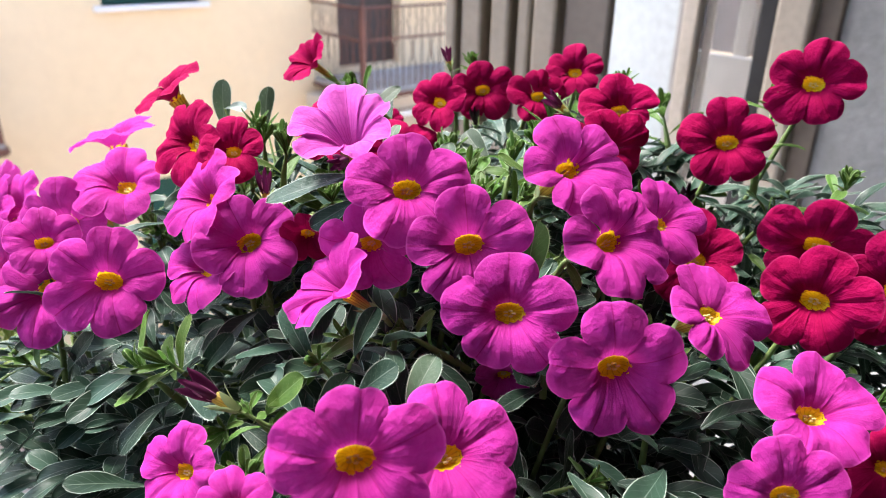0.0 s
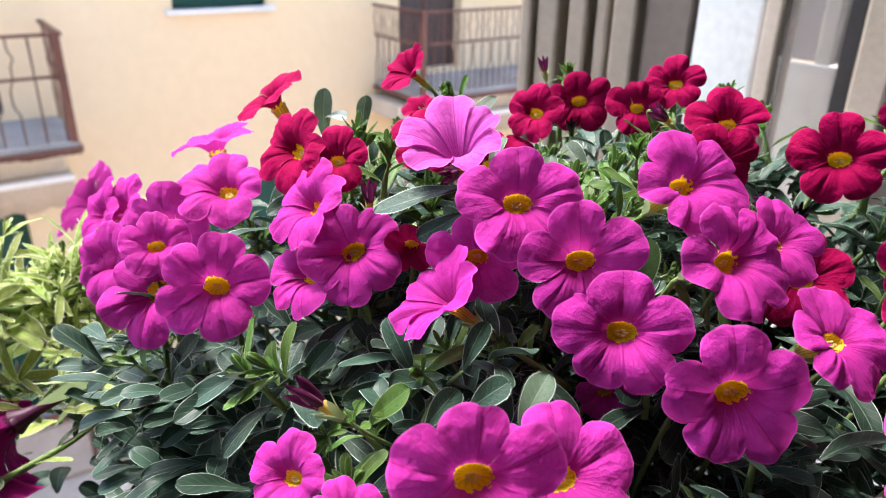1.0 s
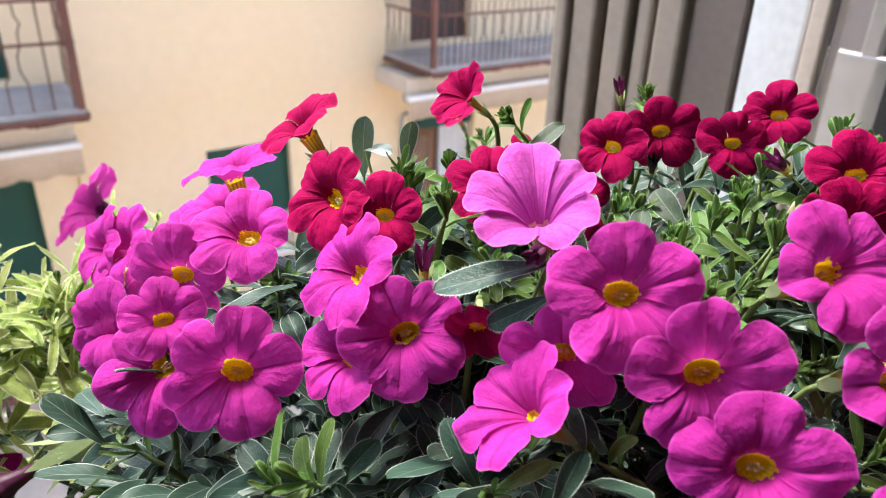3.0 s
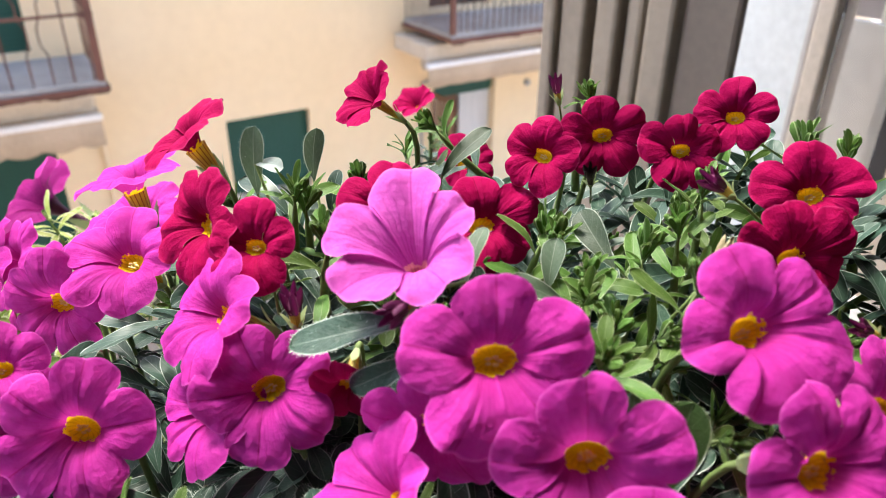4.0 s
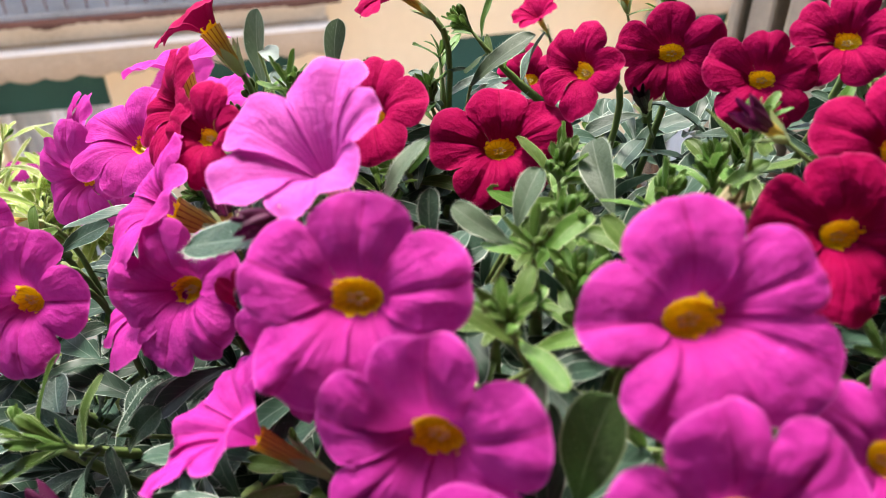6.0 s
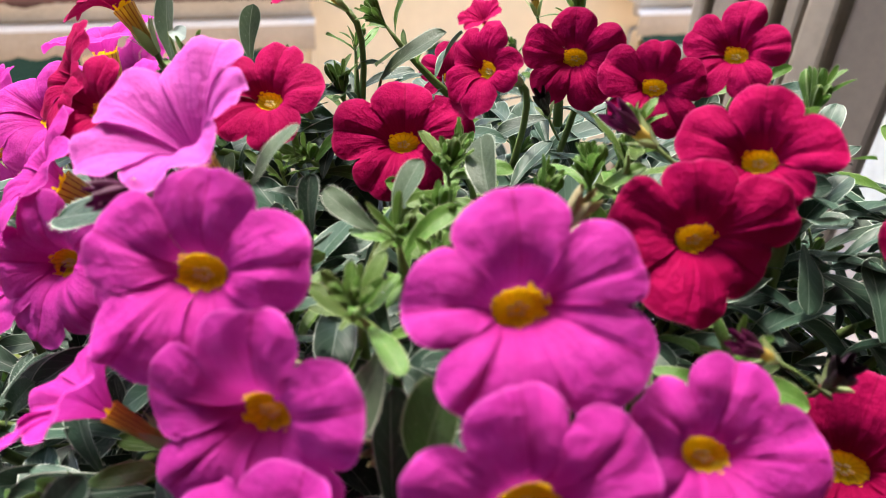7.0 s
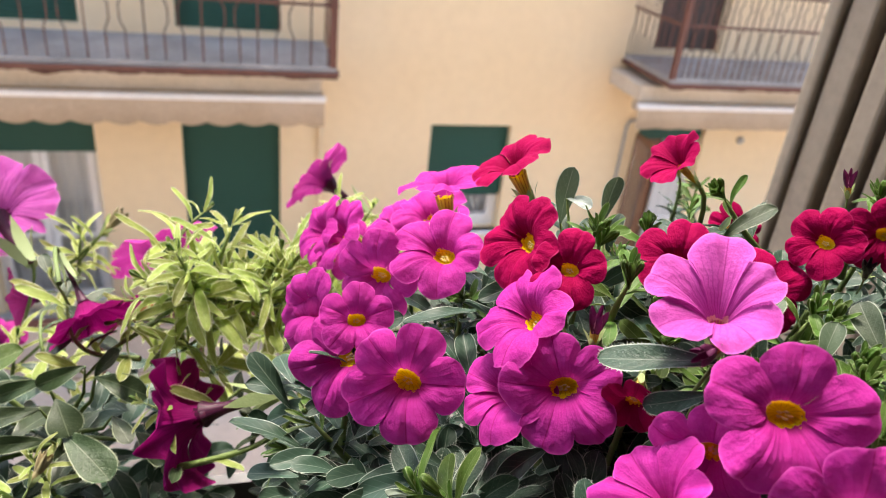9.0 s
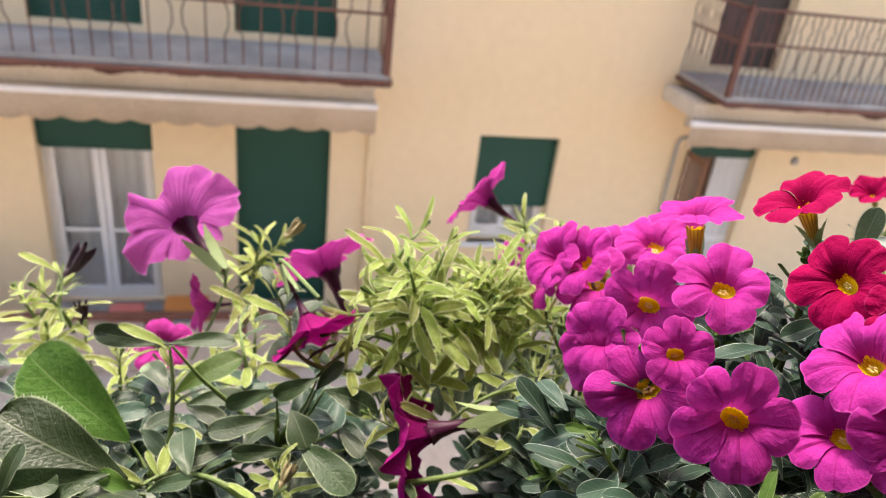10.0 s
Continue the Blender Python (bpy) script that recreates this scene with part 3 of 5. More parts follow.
part("soil", box(bx0 + bt, bx1 - bt, by0 + bt, by1 - bt, bt, 0.085), SOIL, boxer)

# the folded shutter beside the flowers
shut = thing("folding_shutter", "taupe metal folding shutter with ribbed leaves, folded back", "shutter", (0.40, 0.507, 4.86))
along = Vector((0.0246, -0.149, 0)).normalized()
turn = math.atan2(along.y, along.x)
pieces = [(-0.0045, 0.0130, 0.000), (0.0100, 0.0222, 0.003), (0.0335, 0.0065, 0.012), (0.0415, 0.0190, 0.000), (0.0640, 0.0135, 0.003), (0.0800, 0.0220, 0.000)]
for a, w, back in pieces:
    ob = part("leaf_edge", box(a, a + w - 0.0015, back, 0.032, 0, 2.2, 0.003), TAUPE, shut)
    ob.rotation_euler = (0, 0, turn)
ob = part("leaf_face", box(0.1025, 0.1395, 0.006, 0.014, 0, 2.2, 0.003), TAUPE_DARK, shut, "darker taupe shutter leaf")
ob.rotation_euler = (0, 0, turn)
ob = part("groove_back", box(-0.003, 0.101, 0.02, 0.030, 0.002, 2.19), GROOVE, shut)
ob.rotation_euler = (0, 0, turn)

# the casement beyond it
case = thing("casement_window", "beige framed casement window with reflecting glass, swung open", "window", (0.66, 0.0, 4.86))
# opaque pale colour stands for the light reflected in this glass
part("panel", box(0, 0.03, 0.4715, 0.72, 0, 2.2), WHITE_GLARE, case, "pale glass panel, a bright reflection in its colour")
part("edge_strip", box(-0.002, 0.03, 0.4655, 0.471, 0, 2.2, 0.001), CONCRETE, case)
part("stile", box(-0.004, 0.03, 0.447, 0.465, 0, 2.2, 0.003), BEIGE_FRAME, case)
part("pane", box(0.004, 0.010, 0.386, 0.446, 0, 2.2), GLASS, case)
part("gasket", box(-0.008, 0.02, 0.3695, 0.385, 0, 2.2, 0.002), GASKET, case)
part("stile", box(-0.012, 0.03, 0.338, 0.369, 0, 2.2, 0.003), BEIGE_FRAME, case)
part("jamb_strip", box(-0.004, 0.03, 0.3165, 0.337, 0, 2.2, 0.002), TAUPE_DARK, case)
# added sheets behind the pane: their colours imitate the reflection in the glass
part("blind", box(0.10, 0.11, 0.25, 0.60, 0.206, 2.2), LILAC, case, "lilac grey sheet standing in for a reflection")
part("blind_edge", box(0.085, 0.098, 0.440, 0.456, 0.206, 2.2, 0.002), WHITE, case)
part("inner_board", box(0.10, 0.11, 0.25, 0.60, 0, 0.202), WHITE, case, "white sheet standing in for a reflection")

# ---- flowers ----
CACHE = {}


def wave(phi, seed):
    r = random.Random(seed)
    return sum(a * math.sin(k * phi + r.uniform(0, 6.28)) for k, a in ((3, 0.5), (7, 0.6), (11, 0.35), (17, 0.2)))


# how far the petal tips stand over the throat, and how much the rim waves, in radii
FORMS = {"flat": (0.30, 0.05), "bowl": (0.42, 0.06), "trumpet": (0.62, 0.08), "back": (0.20, 0.05), "ruffled": (0.45, 0.20)}
MOUTH = 0.17


def between(a, b, t):
    return a + (b - a) * (0.5 - 0.5 * math.cos(math.pi * t))


def petal_set(material, form, variant, turns, lengths, lifts):
    """Five petals of one corolla as meshes. Each has its own turn, length and lift at the tip; neighbours share their seam, and one edge lies over the next."""
    rnd = random.Random(f"{material.name} {form} {variant}")
    ripple = FORMS[form][1]
    mouth = MOUTH * (0.5 if form == "trumpet" else 1.0)
    meshes = []
    nu, nv = 22, 15
    mid = [math.radians(90 + 72 * k + turns[k]) for k in range(5)]
    notch_at = [rnd.uniform(0.60, 0.74) + (0.06 if form == "ruffled" else 0.0) for k in range(5)]
    for k in range(5):
        before, after = (k - 1) % 5, (k + 1) % 5
        lo = (mid[k] + mid[before] - (math.tau if k == 0 else 0)) / 2
        hi = (mid[k] + mid[after] + (math.tau if k == 4 else 0)) / 2
        ends = ((lo, notch_at[k] * (lengths[k] + lengths[before]) / 2, (lifts[k] + lifts[before]) / 2 - 0.03),
                (hi, notch_at[after] * (lengths[k] + lengths[after]) / 2, (lifts[k] + lifts[after]) / 2 - 0.03))
        dent, lean, puff = rnd.uniform(0.0, 0.05), rnd.uniform(-0.10, 0.10), rnd.uniform(0.012, 0.040)
        blunt, back = rnd.uniform(2.2, 3.2), rnd.uniform(0.02, 0.09)
        rows, uvs = [], []
        for i in range(nv + 1):
            v = (i / nv) ** 1.1
            row, uv = [], []
            for j in range(nu + 1):
                s = 2 * j / nu - 1
                side, far = ends[0 if s < 0 else 1], abs(s)
                # the edge that lies over its neighbour reaches a little past the seam
                over = 0.10 * v * max(0.0, s) ** 6
                phi = mid[k] + (side[0] - mid[k]) * (far + over)
                lobe = max(0.0, 1 - far ** blunt) ** 0.62
                rim = side[1] + (lengths[k] - side[1]) * lobe - dent * math.exp(-((s / 0.13) ** 2)) + 0.014 * wave(phi, variant)
                lift = between(lifts[k], side[2], far)
                r = mouth + (rim - mouth) * v
                inner = 1 - far ** 4
                if form == "trumpet":
                    z = lift * (1 - math.exp(-2.0 * v)) / (1 - math.exp(-2.0))
                else:
                    z = (lift + back) * (1 - math.exp(-4.5 * v)) - back * v ** 1.8
                z += inner * lean * s * r * r + ripple * v * v * wave(phi, variant + 40) * (0.4 + 0.6 * inner)
                # both halves of the lobe swell beside its middle crease
                z += puff * math.sin(math.pi * min(1.0, far ** 0.8)) * math.sin(math.pi * v ** 0.8)
                z -= 0.020 * math.exp(-((s / 0.08) ** 2)) * math.sin(math.pi * v ** 0.8)
                z -= 0.014 * math.exp(-(((1 - far) / 0.14) ** 2)) * math.sin(math.pi * v ** 0.7)
                z += 0.020 * v * max(0.0, s) ** 6 - 0.05 * v ** 6 * inner
                # soft puckers over the whole face, finer ones towards the rim
                here = Vector((r * math.cos(phi) * 3.2, r * math.sin(phi) * 3.2, variant * 7.3))
                z += v * (0.050 * noise.noise(here) + 0.026 * noise.noise(here * 2.7) + 0.012 * v * noise.noise(here * 6.0))
                near = math.exp(-(r - mouth) / 0.16)
                row.append((r * math.cos(phi) * (1 + 0.26 * near), r * math.sin(phi) * (1 - 0.20 * near), z))
                uv.append((j / nu, v))
            rows.append(row)
            uvs.append(uv)
        meshes.append(sheet(rows, uvs, material, "petal"))
    return meshes


def ring_mesh(name, material, profile, sides=20, ripple=0.0):
    """A turned skin along (radius, height) pairs."""
    key = (name, material.name, tuple(profile))
    if key not in CACHE:
        rows = [[((r * (1 + ripple * math.cos(5 * a))) * math.cos(a), (r * (1 + ripple * math.cos(5 * a))) * math.sin(a), z) for a in (math.tau * j / sides for j in range(sides + 1))] for r, z in profile]
        uvs = [[(j / sides, i / (len(profile) - 1)) for j in range(sides + 1)] for i in range(len(profile))]
        CACHE[key] = sheet(rows, uvs, material, name)
    return CACHE[key]


def leaf_mesh(material, width, bend, fold, variant, tip=6.0, downy=False):
    """A leaf one long: an oval blade with a keel, curving back towards its blunt tip; downy ones have hairs on the margin."""
    key = ("leaf", material.name, width, bend, fold, variant, tip, downy)
    if key in CACHE:
        return CACHE[key]
    rnd = random.Random(variant)
    nv, nu = 11, 6
    twist, sway = rnd.uniform(-0.5, 0.5), rnd.uniform(-0.12, 0.12)
    rows, uvs = [], []
    for i in range(nv + 1):
        v = 1 - (1 - i / nv) ** 1.5
        half = width * 0.66 * v ** 0.9 * math.sqrt(max(0.0, 1 - v ** (tip * 0.62))) + 0.02 * (1 - v)
        y, z = (math.sin(bend * v) / bend if bend else v), (-(1 - math.cos(bend * v)) / bend if bend else 0.0)
        row, uv = [], []
        for j in range(nu + 1):
            s = 2 * j / nu - 1
            dx, dz = s * half, fold * half * abs(s) ** 1.3 + 0.02 * math.sin(9 * v + 3 * s + variant) * abs(s)
            a = twist * v
            row.append((dx * math.cos(a) - dz * math.sin(a) + sway * v * v, y, z + dx * math.sin(a) + dz * math.cos(a)))
            uv.append((j / nu, v))
        rows.append(row)
        uvs.append(uv)
    me = sheet(rows, uvs, material, "leaf")
    if downy:
        verts = [v.co.copy() for v in me.vertices]
        faces = [tuple(f.vertices) for f in me.polygons]
        flat = [uv for row in uvs for uv in row]
        for side in (0, nu):
            for i in range(1, nv):
                for q in (0.0, 0.35, 0.7):
                    a, b = Vector(rows[i][side]), Vector(rows[i + 1][side])
                    p = a.lerp(b, q)
                    away = (p - Vector(rows[i][nu // 2])).normalized()
                    along = (b - a).normalized()
                    n0 = len(verts)
                    tip_at = p + (away + along * rnd.uniform(0.0, 0.8) + Vector((0, 0, rnd.uniform(-0.4, 0.6)))).normalized() * rnd.uniform(0.02, 0.042)
                    verts += [p - along * 0.004, p + along * 0.004, tip_at]
                    flat += [(side / nu, i / nv)] * 3
                    faces.append((n0, n0 + 1, n0 + 2))
        me = bpy.data.meshes.new("leaf")
        me.from_pydata(verts, [], faces)
        layer = me.uv_layers.new(name="UVMap")
        for loop in me.loops:
            layer.data[loop.index].uv = flat[loop.vertex_index]
        me.polygons.foreach_set("use_smooth", [True] * len(faces))
        me.materials.append(material)
    CACHE[key] = me
    return me


def calyx_mesh():
    """Five narrow sepals round the foot of the tube."""
    if "calyx" not in CACHE:
        bm = bmesh.new()
        for k in range(5):
            a = math.tau * k / 5 + 0.3
            c, s = math.cos(a), math.sin(a)
            last = None
            for i in range(6):
                v = i / 5
                half = 0.10 * math.sin(math.pi * (0.12 + 0.88 * v)) ** 0.8 if i < 5 else 0.004
                r, z = 0.08 + 0.22 * v * v + 0.06 * v, -1.22 + 0.80 * v
                pair = [bm.verts.new((r * c - h * s, r * s + h * c, z)) for h in (-half, 0, half)]
                if last:
                    bm.faces.new((last[0], last[1], pair[1], pair[0])).smooth = True
                    bm.faces.new((last[1], last[2], pair[2], pair[1])).smooth = True
                last = pair
        me = bpy.data.meshes.new("calyx")
        bm.to_mesh(me)
        bm.free()
        me.materials.append(YOUNG)
        CACHE["calyx"] = me
    return CACHE["calyx"]


def stamen_mesh():
    if "stamen" not in CACHE:
        bm = bmesh.new()
        rnd = random.Random(5)
        for k in range(5):
            a, r = math.tau * k / 5, 0.05
            top = Vector((r * math.cos(a) * 1.1, r * math.sin(a) * 1.1, -0.30 - 0.05 * rnd.random()))
            tube([(top.x * 0.5, top.y * 0.5, -0.50), top], 0.012, 5, bm)
            bmesh.ops.create_icosphere(bm, subdivisions=1, radius=0.034, matrix=Matrix.Translation(top) @ Matrix.Diagonal((1, 0.8, 0.7, 1)))
        me = bpy.data.meshes.new("stamen_tuft")
        bm.to_mesh(me)
        bm.free()
        me.materials.append(POLLEN)
        CACHE["stamen"] = me
    return CACHE["stamen"]


def hang(name, mesh, parent, label=""):
    ob = new(name, mesh)
    ob.parent = parent
    return tagged(ob, label)


def facing(az, el, spin=0.0):
    """A turn that sets z to a bearing and rise in degrees and y upright, spun about z."""
    a, e = radians(az), radians(el)
    z = Vector((math.cos(a) * math.cos(e), math.sin(a) * math.cos(e), math.sin(e)))
    up = Vector((0, 0, 1)) if abs(z.z) < 0.97 else Vector((math.cos(a + math.pi), math.sin(a + math.pi), 0))
    y = (up - z * up.dot(z)).normalized()
    x = y.cross(z)
    return Matrix((x, y, z)).transposed().to_4x4() @ Matrix.Rotation(radians(spin), 4, "Z")


FLOWERS = []
LOOKS = {
    "magenta": (MAGENTA, THROAT, TUBE, "magenta calibrachoa flower with a yellow throat", "calibrachoa flowers"),
    "pale": (LIT_MAGENTA, PALE_THROAT, TUBE, "veined magenta calibrachoa flower, open like a trumpet, bright light in its colour", "calibrachoa flowers"),
    "red": (RED, THROAT, TUBE, "deep red calibrachoa flower with a yellow throat", "red calibrachoa flowers"),
    "faded": (FADED, DARK_TUBE, DARK_TUBE, "ruffled lilac pink petunia flower with a veined purple tube", "petunia flowers"),
    "crimson": (CRIMSON, DARK_TUBE, DARK_TUBE, "crumpled crimson petunia flower with a dark tube", "petunia flowers"),
    "petunia": (PETUNIA, DARK_TUBE, DARK_TUBE, "magenta petunia flower with a dark purple tube", "petunia flowers"),
}


def flower(look_of, x, y, z, radius, az, el, spin=0.0, form="flat", root=None, turns=None, lengths=None, lifts=None):
    """One flower, placed by its throat: five petals, throat, stamens, tube, calyx and a stalk into the plant."""
    petals, throat, tube_of, label, group = LOOKS[look_of]
    variant = len(FLOWERS)
    luck = random.Random(variant * 13 + 5)
    turns = turns or [luck.uniform(-6, 6) for k in range(5)]
    lengths = lengths or [luck.uniform(0.90, 1.08) for k in range(5)]
    lifts = lifts or [FORMS[form][0] + luck.uniform(-0.12, 0.12) for k in range(5)]
    at = Vector((x, y, z))
    turned = facing(az, el, spin)
    ob = thing("flower", label, "flower", at, group)
    ob.matrix_world = Matrix.Translation(at) @ turned @ Matrix.Scale(radius, 4)
    for me in petal_set(petals, form, variant, turns, lengths, lifts):
        hang("petal", me, ob)
    deep = ((0.172, 0.0), (0.15, -0.10), (0.11, -0.25), (0.06, -0.40), (0.01, -0.42))
    cup = hang("throat", ring_mesh("throat", throat, deep if throat is PALE_THROAT or form == "trumpet" else ((0.172, 0.01), (0.165, -0.015), (0.14, -0.055), (0.09, -0.085), (0.01, -0.095))), ob, "yellow throat" if throat is THROAT else "pale veined throat" if throat is PALE_THROAT else "dark purple throat")
    cup.scale = (0.63, 0.40, 1.0) if form == "trumpet" else (1.26, 0.80, 1.0)
    if throat is THROAT:
        tuft = hang("stamen_tuft", stamen_mesh(), cup)
        tuft.location = (0, -0.02, 0.34)
    slim = ((0.20, 0.02), (0.13, -0.10), (0.085, -0.30), (0.07, -0.62), (0.065, -1.12), (0.02, -1.2))
    funnel = hang("tube", ring_mesh("tube", tube_of, slim if tube_of is DARK_TUBE else ((0.215, 0.02), (0.195, -0.10), (0.17, -0.36), (0.13, -0.62), (0.095, -1.12), (0.02, -1.2))), ob)
    hang("calyx", calyx_mesh(), funnel, "green sepals")
    squat = 1.0 if tube_of is DARK_TUBE else 0.76
    funnel.scale = (0.62, 0.62, squat) if form == "trumpet" else (1.0, 1.0, squat)
    # stalk, bent down into the plant
    n = turned.to_3x3() @ Vector((0, 0, 1))
    foot = at - n * radius * 1.2 * squat
    low = Vector(root) if root else Vector((foot.x * 0.9 + 0.1 * 0.12, foot.y * 0.9 + 0.1 * 0.22 + 0.006, foot.z - 0.05))
    mid = foot - n * 0.009
    pts = []
    for i in range(8):
        t = i / 7
        p = foot * (1 - t) ** 2 + mid * 2 * t * (1 - t) + low * t * t
        pts.append(ob.matrix_world.inverted() @ p)
    part("stalk", tube(pts, [0.0007 / radius] * 4 + [0.0008 / radius] * 4, 6), STALK, ob)
    FLOWERS.append((at, n, radius))
    return ob


flower("magenta", 0.1063, 0.1651, 5.1330, 0.0138, -115, 32, 0, turns=(-3, 4, 4, -0, -5), lengths=(0.90, 1.02, 1.03, 1.01, 1.04), lifts=(0.23, 0.18, 0.42, 0.30, 0.28))
flower("magenta", 0.1122, 0.1507, 5.1237, 0.0135, -126, 21, 7, turns=(-1, 12, -10, -1, 0), lengths=(0.96, 1.00, 1.00, 1.01, 1.02), lifts=(0.34, 0.33, 0.43, 0.30, 0.38))
flower("magenta", 0.1138, 0.1386, 5.1117, 0.0135, -136, 24, 5, form="back", turns=(-1, 12, -2, 1, -10), lengths=(0.97, 1.07, 0.92, 0.98, 1.05), lifts=(0.25, 0.38, 0.30, 0.37, 0.37))
flower("magenta", 0.1242, 0.1184, 5.1049, 0.0144, -127, 14, 8, form="back", turns=(0, 3, 6, -4, -6), lengths=(1.02, 1.02, 0.94, 1.04, 0.98), lifts=(0.31, 0.32, 0.35, 0.34, 0.35))
flower("magenta", 0.0682, 0.1285, 5.1032, 0.0147, -118, 27, -1, turns=(-7, 3, 0, 0, 4), lengths=(0.89, 1.02, 1.01, 1.01, 1.06), lifts=(0.27, 0.34, 0.30, 0.30, 0.40))
flower("magenta", 0.0862, 0.1262, 5.0955, 0.0148, -112, 48, -6)
flower("magenta", 0.1394, 0.1490, 5.1351, 0.0134, -98, 44, 10, turns=(-6, 9, -9, 16, -12), lengths=(0.94, 0.96, 1.02, 1.08, 1.00), lifts=(0.38, 0.27, 0.47, 0.50, 0.50))
flower("magenta", 0.1352, 0.1321, 5.1246, 0.0133, -94, 37, 10, form="bowl", turns=(-6, -3, 6, -2, 6), lengths=(0.93, 0.97, 1.04, 1.08, 0.98), lifts=(0.36, 0.18, 0.44, 0.41, 0.36))
flower("magenta", 0.1579, 0.1355, 5.1221, 0.0116, -102, 43, -19, form="bowl", turns=(-0, -2, 2, 2, -1), lengths=(0.98, 0.90, 1.00, 1.00, 1.12), lifts=(0.23, 0.33, 0.30, 0.30, 0.31))
flower("magenta", 0.1465, 0.1120, 5.1116, 0.0124, -102, 43, -17, form="bowl", turns=(12, 16, -3, -5, -21), lengths=(1.00, 0.93, 0.93, 1.04, 1.10), lifts=(-0.04, 0.31, 0.44, 0.16, 0.32))
flower("magenta", 0.1491, 0.0884, 5.0984, 0.0124, -131, 56, -7, form="bowl", turns=(-7, -5, 13, 1, -1), lengths=(1.00, 1.02, 1.00, 0.92, 1.06), lifts=(0.34, 0.46, 0.41, 0.37, 0.35))
flower("magenta", 0.1328, 0.0835, 5.0911, 0.0118, -132, 31, 9, turns=(3, -4, -1, -1, 3), lengths=(0.97, 1.02, 1.00, 1.00, 1.00), lifts=(0.28, 0.28, 0.30, 0.30, 0.26))
flower("magenta", 0.1010, 0.1715, 5.1196, 0.0112, -141, -2, 6)
flower("magenta", 0.0918, 0.1672, 5.1109, 0.0124, 165, 42, 19, form="trumpet", turns=(-4, 8, -1, -11, 8), lengths=(1.00, 0.93, 1.02, 1.03, 1.02), lifts=(0.57, 0.49, 0.62, 0.77, 0.62))
flower("magenta", 0.0543, 0.2150, 5.1063, 0.0136, -118, 29, -17, form="back", turns=(9, -6, -4, -5, 6), lengths=(0.98, 0.95, 1.08, 1.01, 0.98), lifts=(0.30, 0.46, 0.30, 0.39, 0.17))
flower("magenta", 0.0445, 0.2347, 5.0991, 0.0144, -130, 25, 39, form="bowl", turns=(8, 9, -10, -4, -4), lengths=(0.89, 1.06, 1.05, 1.00, 1.00), lifts=(0.05, 0.31, 0.32, 0.30, 0.30))
flower("magenta", 0.0443, 0.2284, 5.1140, 0.0092, -101, 41, 2)
flower("magenta", 0.0576, 0.2650, 5.1043, 0.0135, -133, 17, 1, turns=(4, -4, -0, -0, -0), lengths=(1.02, 0.98, 1.00, 1.00, 1.00), lifts=(0.42, 0.30, 0.30, 0.30, 0.30))
flower("magenta", 0.0384, 0.2514, 5.1027, 0.0116, -153, 24, 0, form="bowl")
flower("magenta", 0.0728, 0.2560, 5.1140, 0.0136, -140, 51, 7, turns=(8, 7, 1, -16, 1), lengths=(1.00, 1.05, 1.05, 1.04, 0.86), lifts=(0.26, 0.41, 0.60, 0.37, 0.31))
flower("magenta", 0.0807, 0.2884, 5.1176, 0.0140, 134, 75, 3, form="bowl")
flower("magenta", 0.0531, 0.2970, 5.0989, 0.0133, -170, 35, -8, form="bowl")
flower("magenta", 0.0834, 0.1981, 5.1148, 0.0129, -124, 24, 26, form="back", turns=(-1, 1, 5, -2, -3), lengths=(0.94, 1.03, 1.05, 1.00, 0.97), lifts=(0.28, 0.24, 0.34, 0.49, 0.27))
flower("magenta", 0.0766, 0.2067, 5.1060, 0.0124, -163, 39, 13, turns=(-1, 20, -2, -15, -1), lengths=(1.01, 1.03, 0.94, 1.02, 1.01), lifts=(0.30, 0.28, 0.36, 0.53, 0.30))
flower("magenta", 0.0818, 0.2122, 5.1212, 0.0129, 179, 39, 14, form="bowl", turns=(6, -9, -1, -11, 15), lengths=(0.96, 1.03, 1.02, 1.05, 0.93), lifts=(0.43, 0.39, 0.46, 0.42, 0.33))
flower("pale", 0.1068, 0.1872, 5.1363, 0.0133, -148, 64, 23, form="trumpet", turns=(-1, 5, -11, -3, 10), lengths=(1.12, 1.05, 1.03, 0.96, 0.84), lifts=(0.70, 0.76, 0.74, 0.76, 0.84))
flower("magenta", 0.0515, 0.1665, 5.0829, 0.0099, -154, 43, 7, form="bowl")
flower("magenta", 0.0532, 0.1471, 5.0872, 0.0075, -104, 66, -0)
flower("magenta", 0.1276, 0.1527, 5.0834, 0.0075, -134, -2, 4)
flower("magenta", 0.0490, 0.3079, 5.0943, 0.0128, -177, 30, 7, form="bowl")
flower("magenta", 0.0391, 0.2493, 5.0964, 0.0108, -148, 24, 4, form="bowl")
flower("magenta", 0.0788, 0.3259, 5.0857, 0.0143, -170, 59, 8, form="bowl")
flower("magenta", 0.0509, 0.3178, 5.0814, 0.0116, -178, 13, -2, form="bowl")
flower("magenta", 0.0855, 0.3145, 5.0954, 0.0149, -155, 64, 5, form="bowl")
flower("magenta", 0.0634, 0.3088, 5.0846, 0.0143, -154, 38, -1, form="bowl")
flower("red", 0.1605, 0.0756, 5.0879, 0.0097, -170, 43, 8)
flower("red", 0.2091, 0.1494, 5.1306, 0.0132, -147, 22, 8, turns=(2, -1, 5, -0, -5), lengths=(0.99, 1.07, 1.00, 0.95, 0.99), lifts=(0.28, 0.31, 0.31, 0.30, 0.27))
flower("red", 0.2342, 0.1399, 5.1462, 0.0132, -158, 15, -7)
flower("red", 0.1927, 0.1118, 5.1160, 0.0138, -159, 8, -7)
